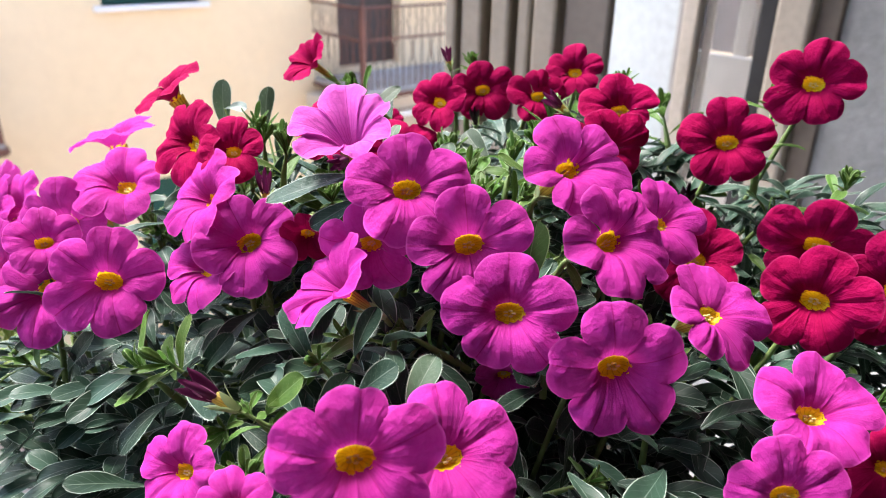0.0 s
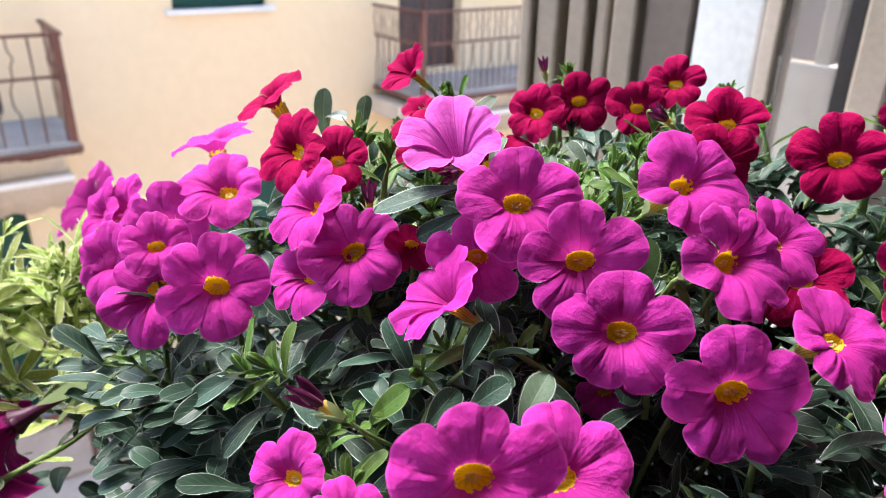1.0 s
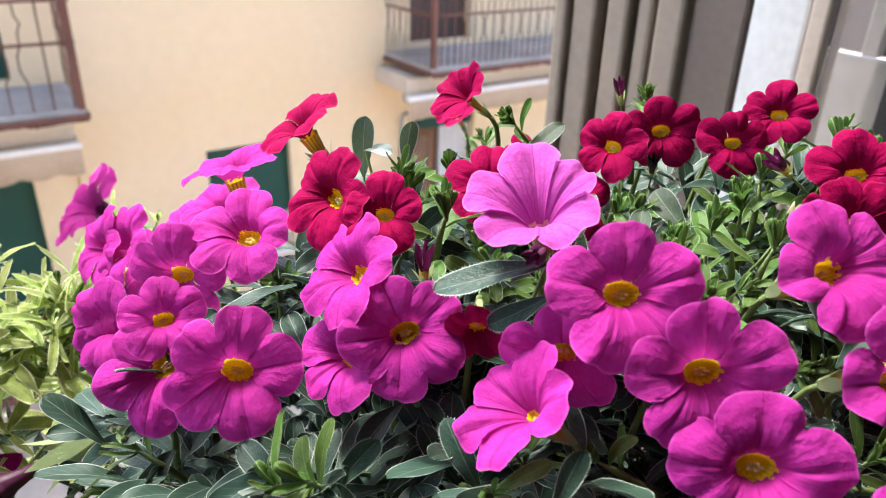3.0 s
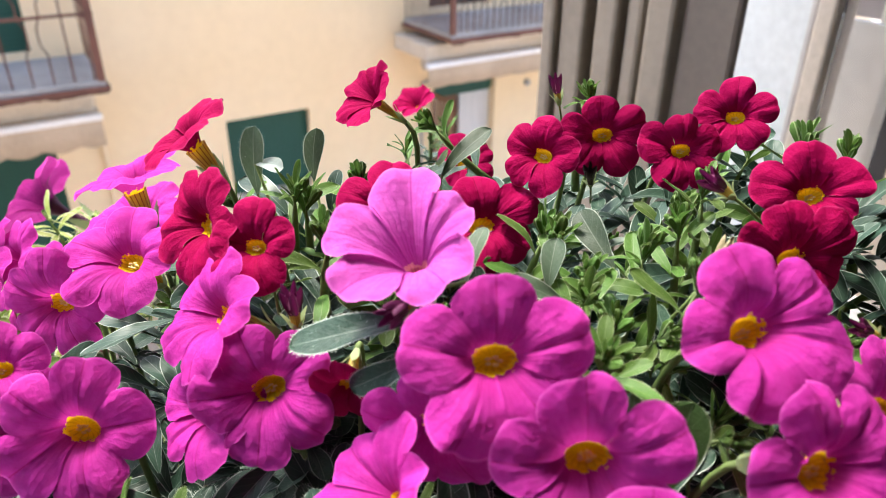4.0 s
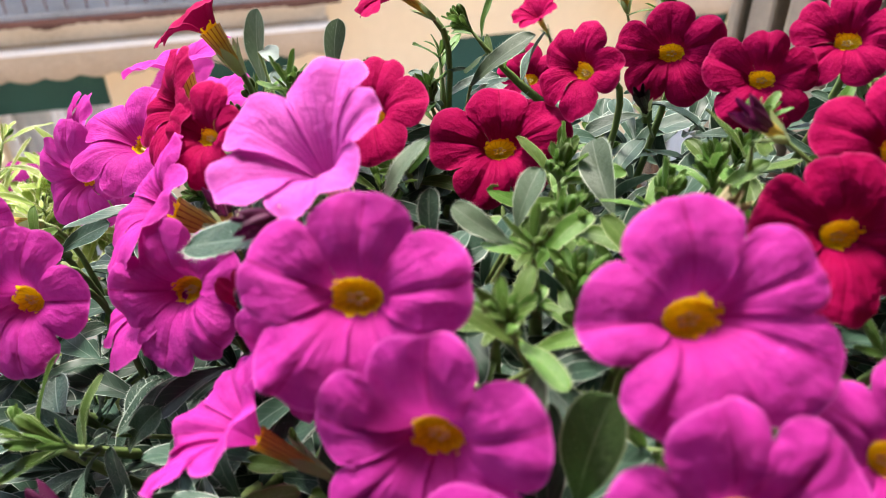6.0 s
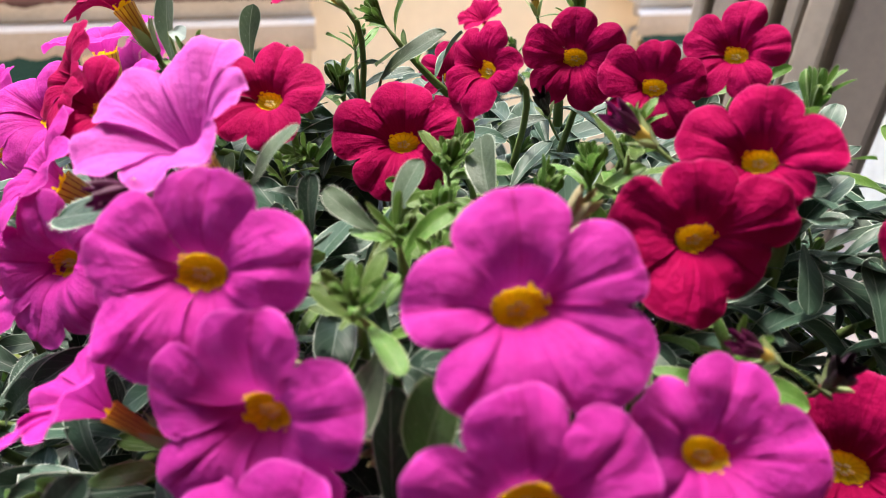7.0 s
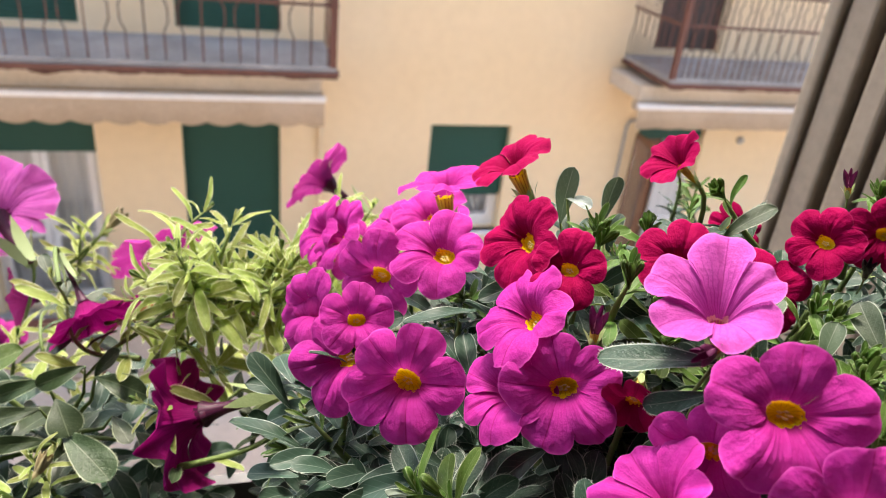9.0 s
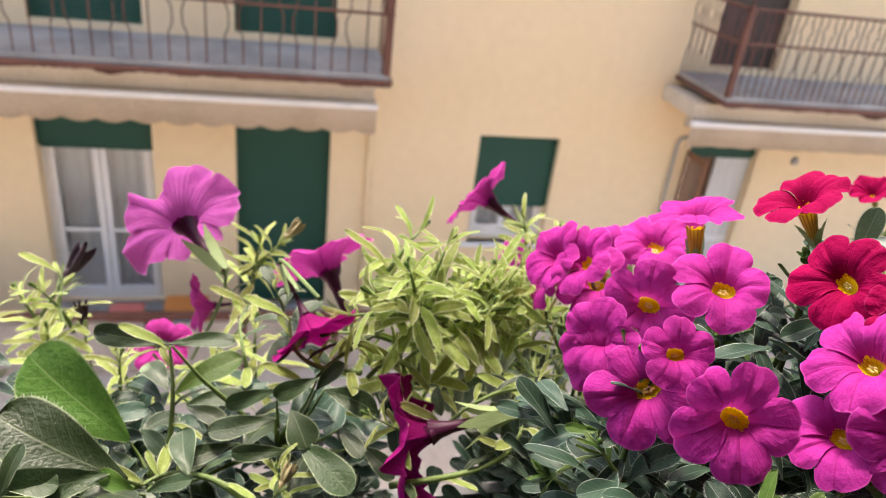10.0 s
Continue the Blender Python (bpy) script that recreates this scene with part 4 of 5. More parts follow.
flower("red", 0.1804, 0.1046, 5.1078, 0.0138, -161, 16, -5)
flower("red", 0.1919, 0.0915, 5.1122, 0.0144, -165, 10, 8)
flower("red", 0.1822, 0.1681, 5.1395, 0.0104, -135, 38, 13, turns=(-0, -1, -1, 13, -10), lengths=(0.98, 1.14, 1.03, 0.81, 1.04), lifts=(0.38, 0.37, 0.30, 0.32, 0.35))
flower("red", 0.1703, 0.1624, 5.1318, 0.0118, -100, 34, 7, turns=(2, -15, 10, 14, -11), lengths=(0.91, 1.09, 1.03, 0.86, 1.10), lifts=(0.31, 0.14, 0.42, 0.20, 0.47))
flower("red", 0.1844, 0.2015, 5.1374, 0.0094, -122, 24, 4, turns=(-1, -5, 7, -0, -1), lengths=(0.88, 1.11, 1.04, 1.02, 0.95), lifts=(0.32, 0.17, 0.43, 0.30, 0.23))
flower("red", 0.1970, 0.1980, 5.1439, 0.0091, -144, 31, 7, turns=(-2, -2, -1, 6, -2), lengths=(0.99, 1.03, 1.01, 0.96, 1.01), lifts=(0.34, 0.26, 0.30, 0.33, 0.35))
flower("red", 0.1766, 0.2187, 5.1373, 0.0104, -132, 16, 7, turns=(2, 7, -4, -2, -2), lengths=(0.90, 1.02, 0.99, 1.04, 1.05), lifts=(0.24, 0.29, 0.29, 0.38, 0.28))
flower("red", 0.1590, 0.2187, 5.1354, 0.0100, -160, 25, -3)
flower("red", 0.1428, 0.2201, 5.1206, 0.0131, -102, 41, 5, turns=(-6, 7, -1, 6, -6), lengths=(0.92, 1.09, 1.00, 0.92, 1.07), lifts=(0.24, 0.33, 0.36, 0.31, 0.40))
flower("red", 0.1176, 0.2173, 5.1318, 0.0109, -124, 50, -1, turns=(-1, 0, 0, -4, 5), lengths=(0.98, 0.99, 0.99, 1.00, 1.03), lifts=(0.26, 0.30, 0.30, 0.34, 0.34))
flower("red", 0.1633, 0.2575, 5.1189, 0.0089, -110, 45, 7)
flower("red", 0.0897, 0.2171, 5.1317, 0.0092, -136, 34, 4, turns=(-5, 7, -0, -7, 5), lengths=(1.02, 0.96, 1.01, 1.06, 0.95), lifts=(0.31, 0.26, 0.30, 0.42, 0.25))
flower("red", 0.0856, 0.2307, 5.1312, 0.0122, -169, 27, -13, turns=(2, 2, -6, 1, 1), lengths=(0.97, 0.98, 1.05, 1.00, 1.00), lifts=(0.35, 0.31, 0.40, 0.30, 0.30))
flower("red", 0.0909, 0.2579, 5.1378, 0.0119, 156, 59, 6, form="bowl")
flower("red", 0.1295, 0.2424, 5.1459, 0.0087, 168, 39, 9, form="trumpet")
flower("red", 0.2040, 0.3518, 5.1030, 0.0093, -174, 57, 3, form="trumpet")
flower("red", 0.0941, 0.1886, 5.1181, 0.0073, -129, -15, -6)
flower("red", 0.1950, 0.1452, 5.0985, 0.0146, -144, 38, 6)
flower("faded", -0.0886, 0.4301, 5.0445, 0.0292, 124, 14, 8, form="ruffled", root=(-0.086, 0.406, 4.985), lifts=(0.30, 0.16, 0.34, 0.22, 0.26))
flower("petunia", -0.0177, 0.4599, 5.0014, 0.0325, 118, 42, 7, form="bowl", root=(-0.034, 0.428, 4.985))
flower("crimson", 0.0060, 0.2890, 5.0390, 0.0235, 170, -22, 20, form="ruffled", root=(0.036, 0.300, 5.052))
flower("petunia", 0.0665, 0.4546, 5.0497, 0.0245, 142, 26, 4, form="bowl", root=(0.030, 0.422, 4.985))
flower("crimson", -0.0360, 0.3330, 5.0580, 0.0170, -60, -35, -5, form="trumpet", root=(-0.0330, 0.2950, 5.0880))
flower("petunia", -0.0761, 0.4210, 5.0059, 0.0164, -165, 4, 6, form="trumpet", root=(-0.083, 0.395, 4.985))
flower("petunia", -0.1056, 0.4421, 4.9660, 0.0166, -78, 55, 1, root=(-0.104, 0.410, 4.985))
flower("petunia", 0.0714, 0.4062, 5.0362, 0.0147, 174, 31, -4, form="trumpet", root=(0.035, 0.385, 4.985))

# ---- foliage ----
def bud_mesh(material):
    key = ("bud", material.name)
    if key not in CACHE:
        CACHE[key] = ring_mesh("bud", material, ((0.02, 0.0), (0.09, 0.10), (0.11, 0.35), (0.17, 0.6), (0.21, 0.8), (0.15, 0.95), (0.05, 1.02), (0.005, 1.0)), 20, 0.2)
    return CACHE[key]


def furled_mesh(material):
    """The pleated, pointed petals of a bud that begins to open."""
    key = ("furled", material.name)
    if key not in CACHE:
        rows, uvs = [], []
        for i in range(11):
            v = i / 10
            row, uv = [], []
            for j in range(41):
                a = math.tau * j / 40
                fold = math.cos(5 * a + 1.6 * v)
                r = (0.10 + 0.10 * v ** 0.8 - 0.05 * v ** 4) * (1 + (0.10 + 0.28 * v) * fold)
                row.append((r * math.cos(a), r * math.sin(a), 0.42 + 0.50 * v + 0.09 * v * v * fold))
                uv.append((j / 40, v))
            rows.append(row)
            uvs.append(uv)
        CACHE[key] = sheet(rows, uvs, material, "furled_petal")
    return CACHE[key]


def place_leaf(parent, mesh, length, base, out, up):
    """A leaf from base along out, its upper face towards up."""
    y = Vector(out).normalized()
    zz = Vector(up)
    zz = (zz - y * zz.dot(y)).normalized()
    x = y.cross(zz)
    ob = new("leaf", mesh)
    ob.parent = parent
    ob.matrix_basis = Matrix.Translation(base) @ Matrix((x, y, zz)).transposed().to_4x4() @ Matrix.Scale(length, 4)
    return ob


def shoot(kind, seed):
    """A leafy shoot along z: a stem with leaves in a spiral, small ones crowded at the tip."""
    rnd = random.Random(seed)
    if kind == "calibrachoa":
        old, fresh, width, size, count, length = LEAF, YOUNG, 0.38, 0.022, 15, 0.042
    elif kind == "tip":
        old, fresh, width, size, count, length = LEAF, YOUNG, 0.44, 0.017, 9, 0.030
    elif kind == "petunia":
        old, fresh, width, size, count, length = PETUNIA_LEAF, PETUNIA_LEAF, 0.66, 0.028, 10, 0.05
    else:
        old, fresh, width, size, count, length = PALE_LEAF, PALE_LEAF, 0.28, 0.030, 12, 0.036
    young = 0.86 if kind == "calibrachoa" else 0.5 if kind == "tip" else 0.72
    labels = {"calibrachoa": "leafy green calibrachoa shoot with downy leaves", "tip": "calibrachoa shoot tip with bright green buds",
              "petunia": "petunia shoot with rounded grey-green leaves", "pale": "pale yellow-green petunia shoot with narrow leaves"}
    ob = thing("leafy_shoot", labels[kind], "foliage", (0, 0, 0), "shoots of the " + ("petunia" if kind in ("petunia", "pale") else "calibrachoa"))
    sway = Vector((rnd.uniform(-0.2, 0.2), rnd.uniform(-0.2, 0.2), 0))
    drop = 0.008 if kind == "tip" else 0.0
    line = [Vector((sway.x * length * (t * t), sway.y * length * (t * t), length * (t - 1) - drop)) for t in (0, 0.25, 0.5, 0.75, 1)]
    part("stem", tube(line, [0.0014, 0.0013, 0.0011, 0.0009, 0.0003], 6), STALK, ob)
    for i in range(count):
        t = (i + 0.6) / count
        a = i * 2.4 + rnd.uniform(-0.3, 0.3)
        k = min(3, int(t * 4))
        at = line[k].lerp(line[k + 1], t * 4 - k)
        rise_up = 0.1 + 0.75 * t + rnd.uniform(-0.2, 0.25)
        out = Vector((math.cos(a), math.sin(a), rise_up))
        long = size * (1.15 - 0.5 * t) * rnd.uniform(0.75, 1.15)
        me = leaf_mesh(fresh if t > young else old, width * (1 if t < young else 0.75), rnd.choice((0.3, 0.6, 0.9)), rnd.choice((0.2, 0.35)), rnd.randrange(3), 2.4 if kind == "pale" else 4.0 if kind == "petunia" else 6.0, True)
        place_leaf(ob, me, long, at, out, (0, 0, 1) if rise_up < 1.2 else (-math.cos(a), -math.sin(a), 0.3))
    if kind:
        many = 12 if kind == "tip" else 7
        for i in range(many):
            a = i * 2.4
            out = Vector((math.cos(a), math.sin(a), rnd.uniform(0.8, 2.8)))
            me = leaf_mesh(PALE_LEAF if kind == "petunia" else fresh, 0.40 if kind == "petunia" else 0.36 if kind == "tip" else 0.28, -0.3 if i % 3 else 0.5, 0.5, rnd.randrange(3), 3.0, True)
            place_leaf(ob, me, rnd.uniform(0.004, 0.008), line[-1] + Vector((0, 0, -0.002 + 0.0005 * i)), out, (-math.cos(a), -math.sin(a), 0.4))
        for i in range(3 if kind == "tip" else 1):
            b = new("bud", bud_mesh(YOUNG))
            b.parent = ob
            b.matrix_basis = Matrix.Translation(line[-1]) @ Euler((rnd.uniform(-0.5, 0.5), rnd.uniform(-0.5, 0.5), 0)).to_matrix().to_4x4() @ Matrix.Scale(rnd.uniform(0.005, 0.008), 4) @ Matrix.Diagonal((0.7, 0.7, 1, 1))
    return ob


SHOOTS = {kind: [shoot(kind, 10 * i + j) for i in range(5)] for j, kind in enumerate(("calibrachoa", "tip", "petunia", "pale"))}
USED = set()


def aim(tip, way, spin, size):
    z = Vector(way).normalized()
    x = z.orthogonal().normalized()
    y = z.cross(x)
    return Matrix.Translation(tip) @ Matrix((x, y, z)).transposed().to_4x4() @ Matrix.Rotation(spin, 4, "Z") @ Matrix.Scale(size, 4)


def put_shoot(kind, tip, way, size=1.0, seed=0):
    """Sets a shoot with its tip at a place, growing that way."""
    rnd = random.Random(seed * 7 + 1)
    src = SHOOTS[kind][seed % 5]
    m = aim(tip, way, rnd.uniform(0, 6.28), size)
    if src.name not in USED:
        USED.add(src.name)
        src.matrix_basis = m
        return src
    loc, rot, sc = m.decompose()
    ob = copy_thing(src, Matrix.LocRotScale(loc, rot, None))
    ob.scale = (size, size, size)
    return ob


def clear_of_flowers(p, room):
    """Whether a place keeps from standing before a flower's face."""
    for at, n, r in FLOWERS:
        d = p - at
        h = d.dot(n)
        side = (d - n * h).length
        if h > -0.009 and side < r * 1.0 + room and h < 0.045:
            return False
    return True


# shoots that stand out between the flowers
put_shoot("tip", (0.1305, 0.1723, 5.1355), (-0.2, -0.3, 1), 0.9, 1)
put_shoot("tip", (0.1260, 0.1580, 5.1350), (-0.2, -0.4, 1), 0.85, 2)
put_shoot("tip", (0.1479, 0.1677, 5.1397), (0.1, 0.1, 1), 0.8, 3)
put_shoot("tip", (0.1726, 0.1800, 5.1424), (0.1, -0.1, 1), 0.8, 4)
put_shoot("tip", (0.1771, 0.2324, 5.1480), (-0.1, 0.1, 1), 0.8, 5)
put_shoot("tip", (0.1734, 0.1488, 5.1247), (-0.1, -0.4, 1), 0.9, 6)
put_shoot("tip", (0.1034, 0.2022, 5.1223), (-0.5, -0.3, 1), 1.0, 7)
put_shoot("tip", (0.0993, 0.2169, 5.1390), (-0.1, 0, 1), 0.9, 8)
put_shoot("tip", (0.2049, 0.1812, 5.1469), (0.2, 0.2, 1), 1.0, 9)
put_shoot("tip", (0.2180, 0.1230, 5.1300), (-0.2, -0.2, 1), 0.9, 10)
put_shoot("tip", (0.2000, 0.1230, 5.1100), (-0.5, -0.3, 1), 1.0, 11)
put_shoot("tip", (0.2310, 0.1530, 5.1440), (0.0, 0.1, 1), 0.9, 12)
put_shoot("tip", (0.2340, 0.1870, 5.1360), (0.0, 0.2, 1), 1.0, 13)
put_shoot("calibrachoa", (0.0658, 0.1863, 5.0839), (-0.6, -0.6, 0.8), 1.1, 17)
put_shoot("calibrachoa", (0.0562, 0.1935, 5.0906), (-0.7, -0.4, 0.8), 1.1, 18)
put_shoot("calibrachoa", (0.0794, 0.1737, 5.0955), (-0.5, -0.7, 0.8), 1.1, 19)
put_shoot("calibrachoa", (0.0960, 0.1550, 5.0850), (-0.5, -0.8, 0.8), 1.2, 20)
put_shoot("calibrachoa", (0.1230, 0.1050, 5.0640), (-0.2, -0.8, 0.8), 1.2, 21)
put_shoot("calibrachoa", (0.1500, 0.1180, 5.0580), (0.1, -0.8, 0.8), 1.2, 22)
put_shoot("tip", (0.1360, 0.1760, 5.1310), (-0.2, -0.3, 1), 0.85, 60)
put_shoot("tip", (0.1250, 0.1700, 5.1260), (-0.1, -0.2, 1), 0.90, 61)
put_shoot("tip", (0.1420, 0.1720, 5.1290), (0.0, -0.1, 1), 0.95, 62)
put_shoot("tip", (0.1520, 0.1800, 5.1340), (0.1, 0.0, 1), 1.00, 63)
put_shoot("tip", (0.1600, 0.1830, 5.1360), (-0.2, 0.1, 1), 0.85, 64)
put_shoot("tip", (0.1450, 0.1900, 5.1310), (-0.1, -0.3, 1), 0.90, 65)
put_shoot("tip", (0.1050, 0.2350, 5.1380), (0.0, -0.2, 1), 0.95, 66)
put_shoot("tip", (0.1120, 0.2380, 5.1350), (0.1, -0.1, 1), 1.00, 67)
put_shoot("tip", (0.1250, 0.2350, 5.1350), (-0.2, 0.0, 1), 0.85, 68)
put_shoot("tip", (0.1350, 0.2360, 5.1320), (-0.1, 0.1, 1), 0.90, 69)
put_shoot("tip", (0.1700, 0.1900, 5.1340), (0.0, -0.3, 1), 0.95, 70)
put_shoot("tip", (0.1500, 0.2050, 5.1300), (0.1, -0.2, 1), 1.00, 71)
# the petunia's shoots: a pale cluster hanging over the edge, and single ones round it
put_shoot("pale", (0, 0.318, 5.083), (-0.3, -0.2, 1), 0.8, 300)
put_shoot("pale", (0.018, 0.338, 5.084), (0.5, 0.2, 1), 0.9, 301)
put_shoot("pale", (0.003, 0.32, 5.086), (0, -0.1, 1), 0.7, 302)
put_shoot("pale", (0.045, 0.335, 5.079), (0.6, 0.1, 0.8), 0.9, 303)
put_shoot("pale", (0.03, 0.322, 5.072), (0.2, -0.3, 0.9), 0.8, 304)
put_shoot("pale", (-0.012, 0.318, 5.073), (-0.9, -0.2, 0.4), 0.9, 305)
put_shoot("pale", (-0.02, 0.326, 5.066), (-1, 0, 0.2), 0.9, 306)
put_shoot("pale", (-0.1479, 0.4242, 5.0170), (-0.2, 0, 1), 0.8, 307)
put_shoot("pale", (-0.1658, 0.4251, 5.0103), (-0.5, 0, 1), 0.8, 308)
put_shoot("pale", (-0.1496, 0.4061, 5.0040), (0, 0, 1), 0.8, 309)
put_shoot("pale", (-0.0562, 0.4342, 5.0354), (0.1, 0, 1), 0.8, 310)
put_shoot("pale", (-0.0439, 0.4299, 5.0331), (0.8, 0, 0.6), 0.7, 311)
put_shoot("pale", (-0.0576, 0.3693, 5.0218), (-0.1, 0, 1), 0.9, 312)
put_shoot("pale", (-0.0696, 0.3621, 5.0243), (0.2, 0, 1), 0.7, 313)
put_shoot("pale", (-0.1108, 0.3939, 4.9994), (0, 0.2, 1), 0.9, 314)
put_shoot("pale", (0.0643, 0.3889, 5.0724), (-0.1, 0, 1), 0.6, 315)
put_shoot("pale", (0.0756, 0.3849, 5.0703), (0.4, 0, 1), 0.7, 316)
put_shoot("pale", (-0.0126, 0.2890, 5.0445), (-0.9, -0.1, 0.6), 0.55, 317)
put_shoot("petunia", (-0.0408, 0.3416, 5.0649), (0, 0, 1), 0.6, 318)
put_shoot("pale", (-0.0433, 0.2789, 5.0330), (-0.1, -0.2, 1), 0.5, 319)
put_shoot("pale", (-0.1104, 0.3665, 5.0135), (0, 0, 1), 0.8, 320)
put_shoot("pale", (-0.0028, 0.3232, 5.0480), (-0.3, -0.2, 0.8), 0.8, 321)
put_shoot("pale", (-0.0226, 0.3414, 5.0512), (-0.8, -0.1, 0.5), 0.8, 322)
# paler ones low behind the mound, where the box ends
rnd = random.Random(77)
for i in range(16):
    p = (rnd.uniform(0.015, 0.085), rnd.uniform(0.33, 0.43), rnd.uniform(4.985, 5.035))
    put_shoot("pale" if i % 3 else "petunia", p, (rnd.uniform(-1.0, 0.2), rnd.uniform(-0.6, 0.3), rnd.uniform(0.1, 0.8)), rnd.uniform(0.7, 1.0), 400 + i)


for at, n, r in FLOWERS[:]:
    if n.z > 0.5 and at.z > 5.1:
        put_shoot("tip", at - n * r * 1.05, n, 0.75, int(at.x * 1000))
        put_shoot("calibrachoa", at - n * r * 1.4 - Vector((0, 0, 0.006)), (0.1, 0.1, 1), 0.7, int(at.y * 1000))
rnd = random.Random(71)
for i in range(24):
    p = Vector((0.020 + rnd.gauss(0, 0.024), 0.332 + rnd.gauss(0, 0.011), 5.066 + rnd.gauss(0, 0.008)))
    if clear_of_flowers(p, 0.004):
        put_shoot("pale", p, (rnd.uniform(-1.0, 0.5), rnd.uniform(-0.6, 0.3), rnd.uniform(0.0, 0.8)), rnd.uniform(0.55, 0.95), 200 + i)


def sprig(label, base, tip, up, width, material, twist=0, root=(0.12, 0.21, 5.06)):
    """One leaf that stands out, on its own short stem."""
    base, tip = Vector(base), Vector(tip)
    ob = thing("leafy_sprig", label, "foliage", base, "single leaves between the flowers")
    way = tip - base
    place_leaf(ob, leaf_mesh(material, width, 0.35, 0.25, twist, 6.0, True), way.length, (0, 0, 0), way, up)
    low = Vector(root) - base
    part("stem", tube([Vector((0, 0, 0)), low * 0.25 + Vector((0, 0.004, -0.006)), low * 0.6, low], [0.0003, 0.0006, 0.0009, 0.0010], 6), STALK, ob)
    return ob


sprig("upright downy green leaf behind the flowers", (0.1000, 0.2460, 5.1290), (0.0985, 0.2445, 5.1445), (-0.5, -0.7, 0.3), 0.44, EAR)
sprig("upright downy green leaf behind the flowers", (0.1155, 0.2510, 5.1270), (0.1147, 0.2502, 5.1400), (-0.6, -0.6, 0.3), 0.44, EAR, 1)
sprig("long green leaf reaching over the flowers", (0.1410, 0.2340, 5.1290), (0.1520, 0.2330, 5.1410), (-0.5, -0.5, 0.7), 0.40, EAR, 2)
sprig("broad blunt green leaf standing between the flowers", (0.1300, 0.1500, 5.1060), (0.1290, 0.1480, 5.1250), (-0.6, -0.6, 0.4), 0.50, BROAD, 0, (0.130, 0.165, 5.09))
sprig("bright green leaf under a pink flower", (0.1020, 0.1790, 5.1340), (0.0830, 0.1890, 5.1290), (-0.3, -0.4, 0.9), 0.36, LEAF, 1)
sprig("downy green leaf with a pale margin", (0.1010, 0.1760, 5.1290), (0.0900, 0.1800, 5.1230), (-0.3, -0.5, 0.8), 0.40, LEAF, 2)
sprig("small green leaf beside a pink flower", (0.1125, 0.1825, 5.1340), (0.1185, 0.1870, 5.1425), (-0.7, -0.5, 0.3), 0.38, EAR)
sprig("green leaf standing between the flowers", (0.1210, 0.1870, 5.1220), (0.1200, 0.1910, 5.1310), (-0.5, -0.7, 0.4), 0.42, LEAF, 1)
sprig("downy green leaf over the shoots", (0.1335, 0.1850, 5.1255), (0.1370, 0.1890, 5.1340), (-0.5, -0.7, 0.4), 0.55, EAR, 2)
sprig("downy green leaf over the shoots", (0.1490, 0.1840, 5.1260), (0.1485, 0.1960, 5.1340), (-0.5, -0.6, 0.6), 0.50, EAR, 0)
sprig("downy green leaf over the shoots", (0.1295, 0.1755, 5.1290), (0.1215, 0.1805, 5.1335), (-0.4, -0.6, 0.7), 0.42, EAR, 1)
sprig("hanging grey-green leaf under a shoot", (0.1262, 0.1560, 5.1255), (0.1200, 0.1470, 5.1205), (-0.4, -0.6, 0.6), 0.52, EAR, 2)
sprig("long dark leaf under the flowers", (0.0660, 0.1960, 5.0880), (0.0800, 0.2060, 5.0930), (-0.5, -0.6, 0.6), 0.36, LEAF, 0)
sprig("long dark leaf under the flowers", (0.0740, 0.1900, 5.0830), (0.0870, 0.1940, 5.0890), (-0.5, -0.6, 0.6), 0.40, LEAF, 1)
# the lighter young-leaf colour carries the light on these two leaves
sprig("green leaf lit from above", (0.0705, 0.1690, 5.0870), (0.0750, 0.1630, 5.0990), (-0.6, -0.5, 0.5), 0.46, YOUNG, 2)
sprig("green leaf lit from above", (0.0600, 0.1940, 5.0870), (0.0610, 0.2050, 5.0935), (-0.6, -0.5, 0.5), 0.46, YOUNG, 0)
sprig("dark leaf standing under a flower", (0.0840, 0.1530, 5.1050), (0.0890, 0.1540, 5.1150), (-0.6, -0.6, 0.4), 0.46, LEAF, 1)
sprig("broad downy leaf under the flowers", (0.0850, 0.1360, 5.1000), (0.0920, 0.1380, 5.1105), (-0.5, -0.6, 0.6), 0.55, EAR, 2)
sprig("broad downy leaf under the flowers", (0.0800, 0.1460, 5.1010), (0.0850, 0.1410, 5.1090), (-0.5, -0.6, 0.6), 0.60, LEAF, 0)
sprig("broad downy leaf under the flowers", (0.0740, 0.1520, 5.0950), (0.0810, 0.1520, 5.1030), (-0.5, -0.6, 0.6), 0.60, LEAF, 1)
sprig("small silvery folded leaf behind the red flowers", (0.1000, 0.2450, 5.1365), (0.1035, 0.2380, 5.1390), (-0.3, -0.3, 0.9), 0.50, SILVER, 1)
sprig("rounded grey-green petunia leaf with a downy margin", (-0.0407, 0.2984, 5.0424), (-0.0352, 0.2864, 5.0378), (-0.1, -0.6, 0.8), 0.95, PETUNIA_LEAF, 0, (-0.045, 0.315, 5.010))
sprig("rounded grey-green petunia leaf with a downy margin", (-0.0458, 0.2980, 5.0393), (-0.0679, 0.2955, 5.0352), (-0.1, -0.6, 0.8), 0.44, PETUNIA_LEAF, 1, (-0.045, 0.315, 5.010))
sprig("rounded grey-green petunia leaf with a downy margin", (-0.0320, 0.3049, 5.0501), (-0.0461, 0.2988, 5.0473), (-0.1, -0.6, 0.8), 0.5, PETUNIA_LEAF, 2, (-0.045, 0.315, 5.010))
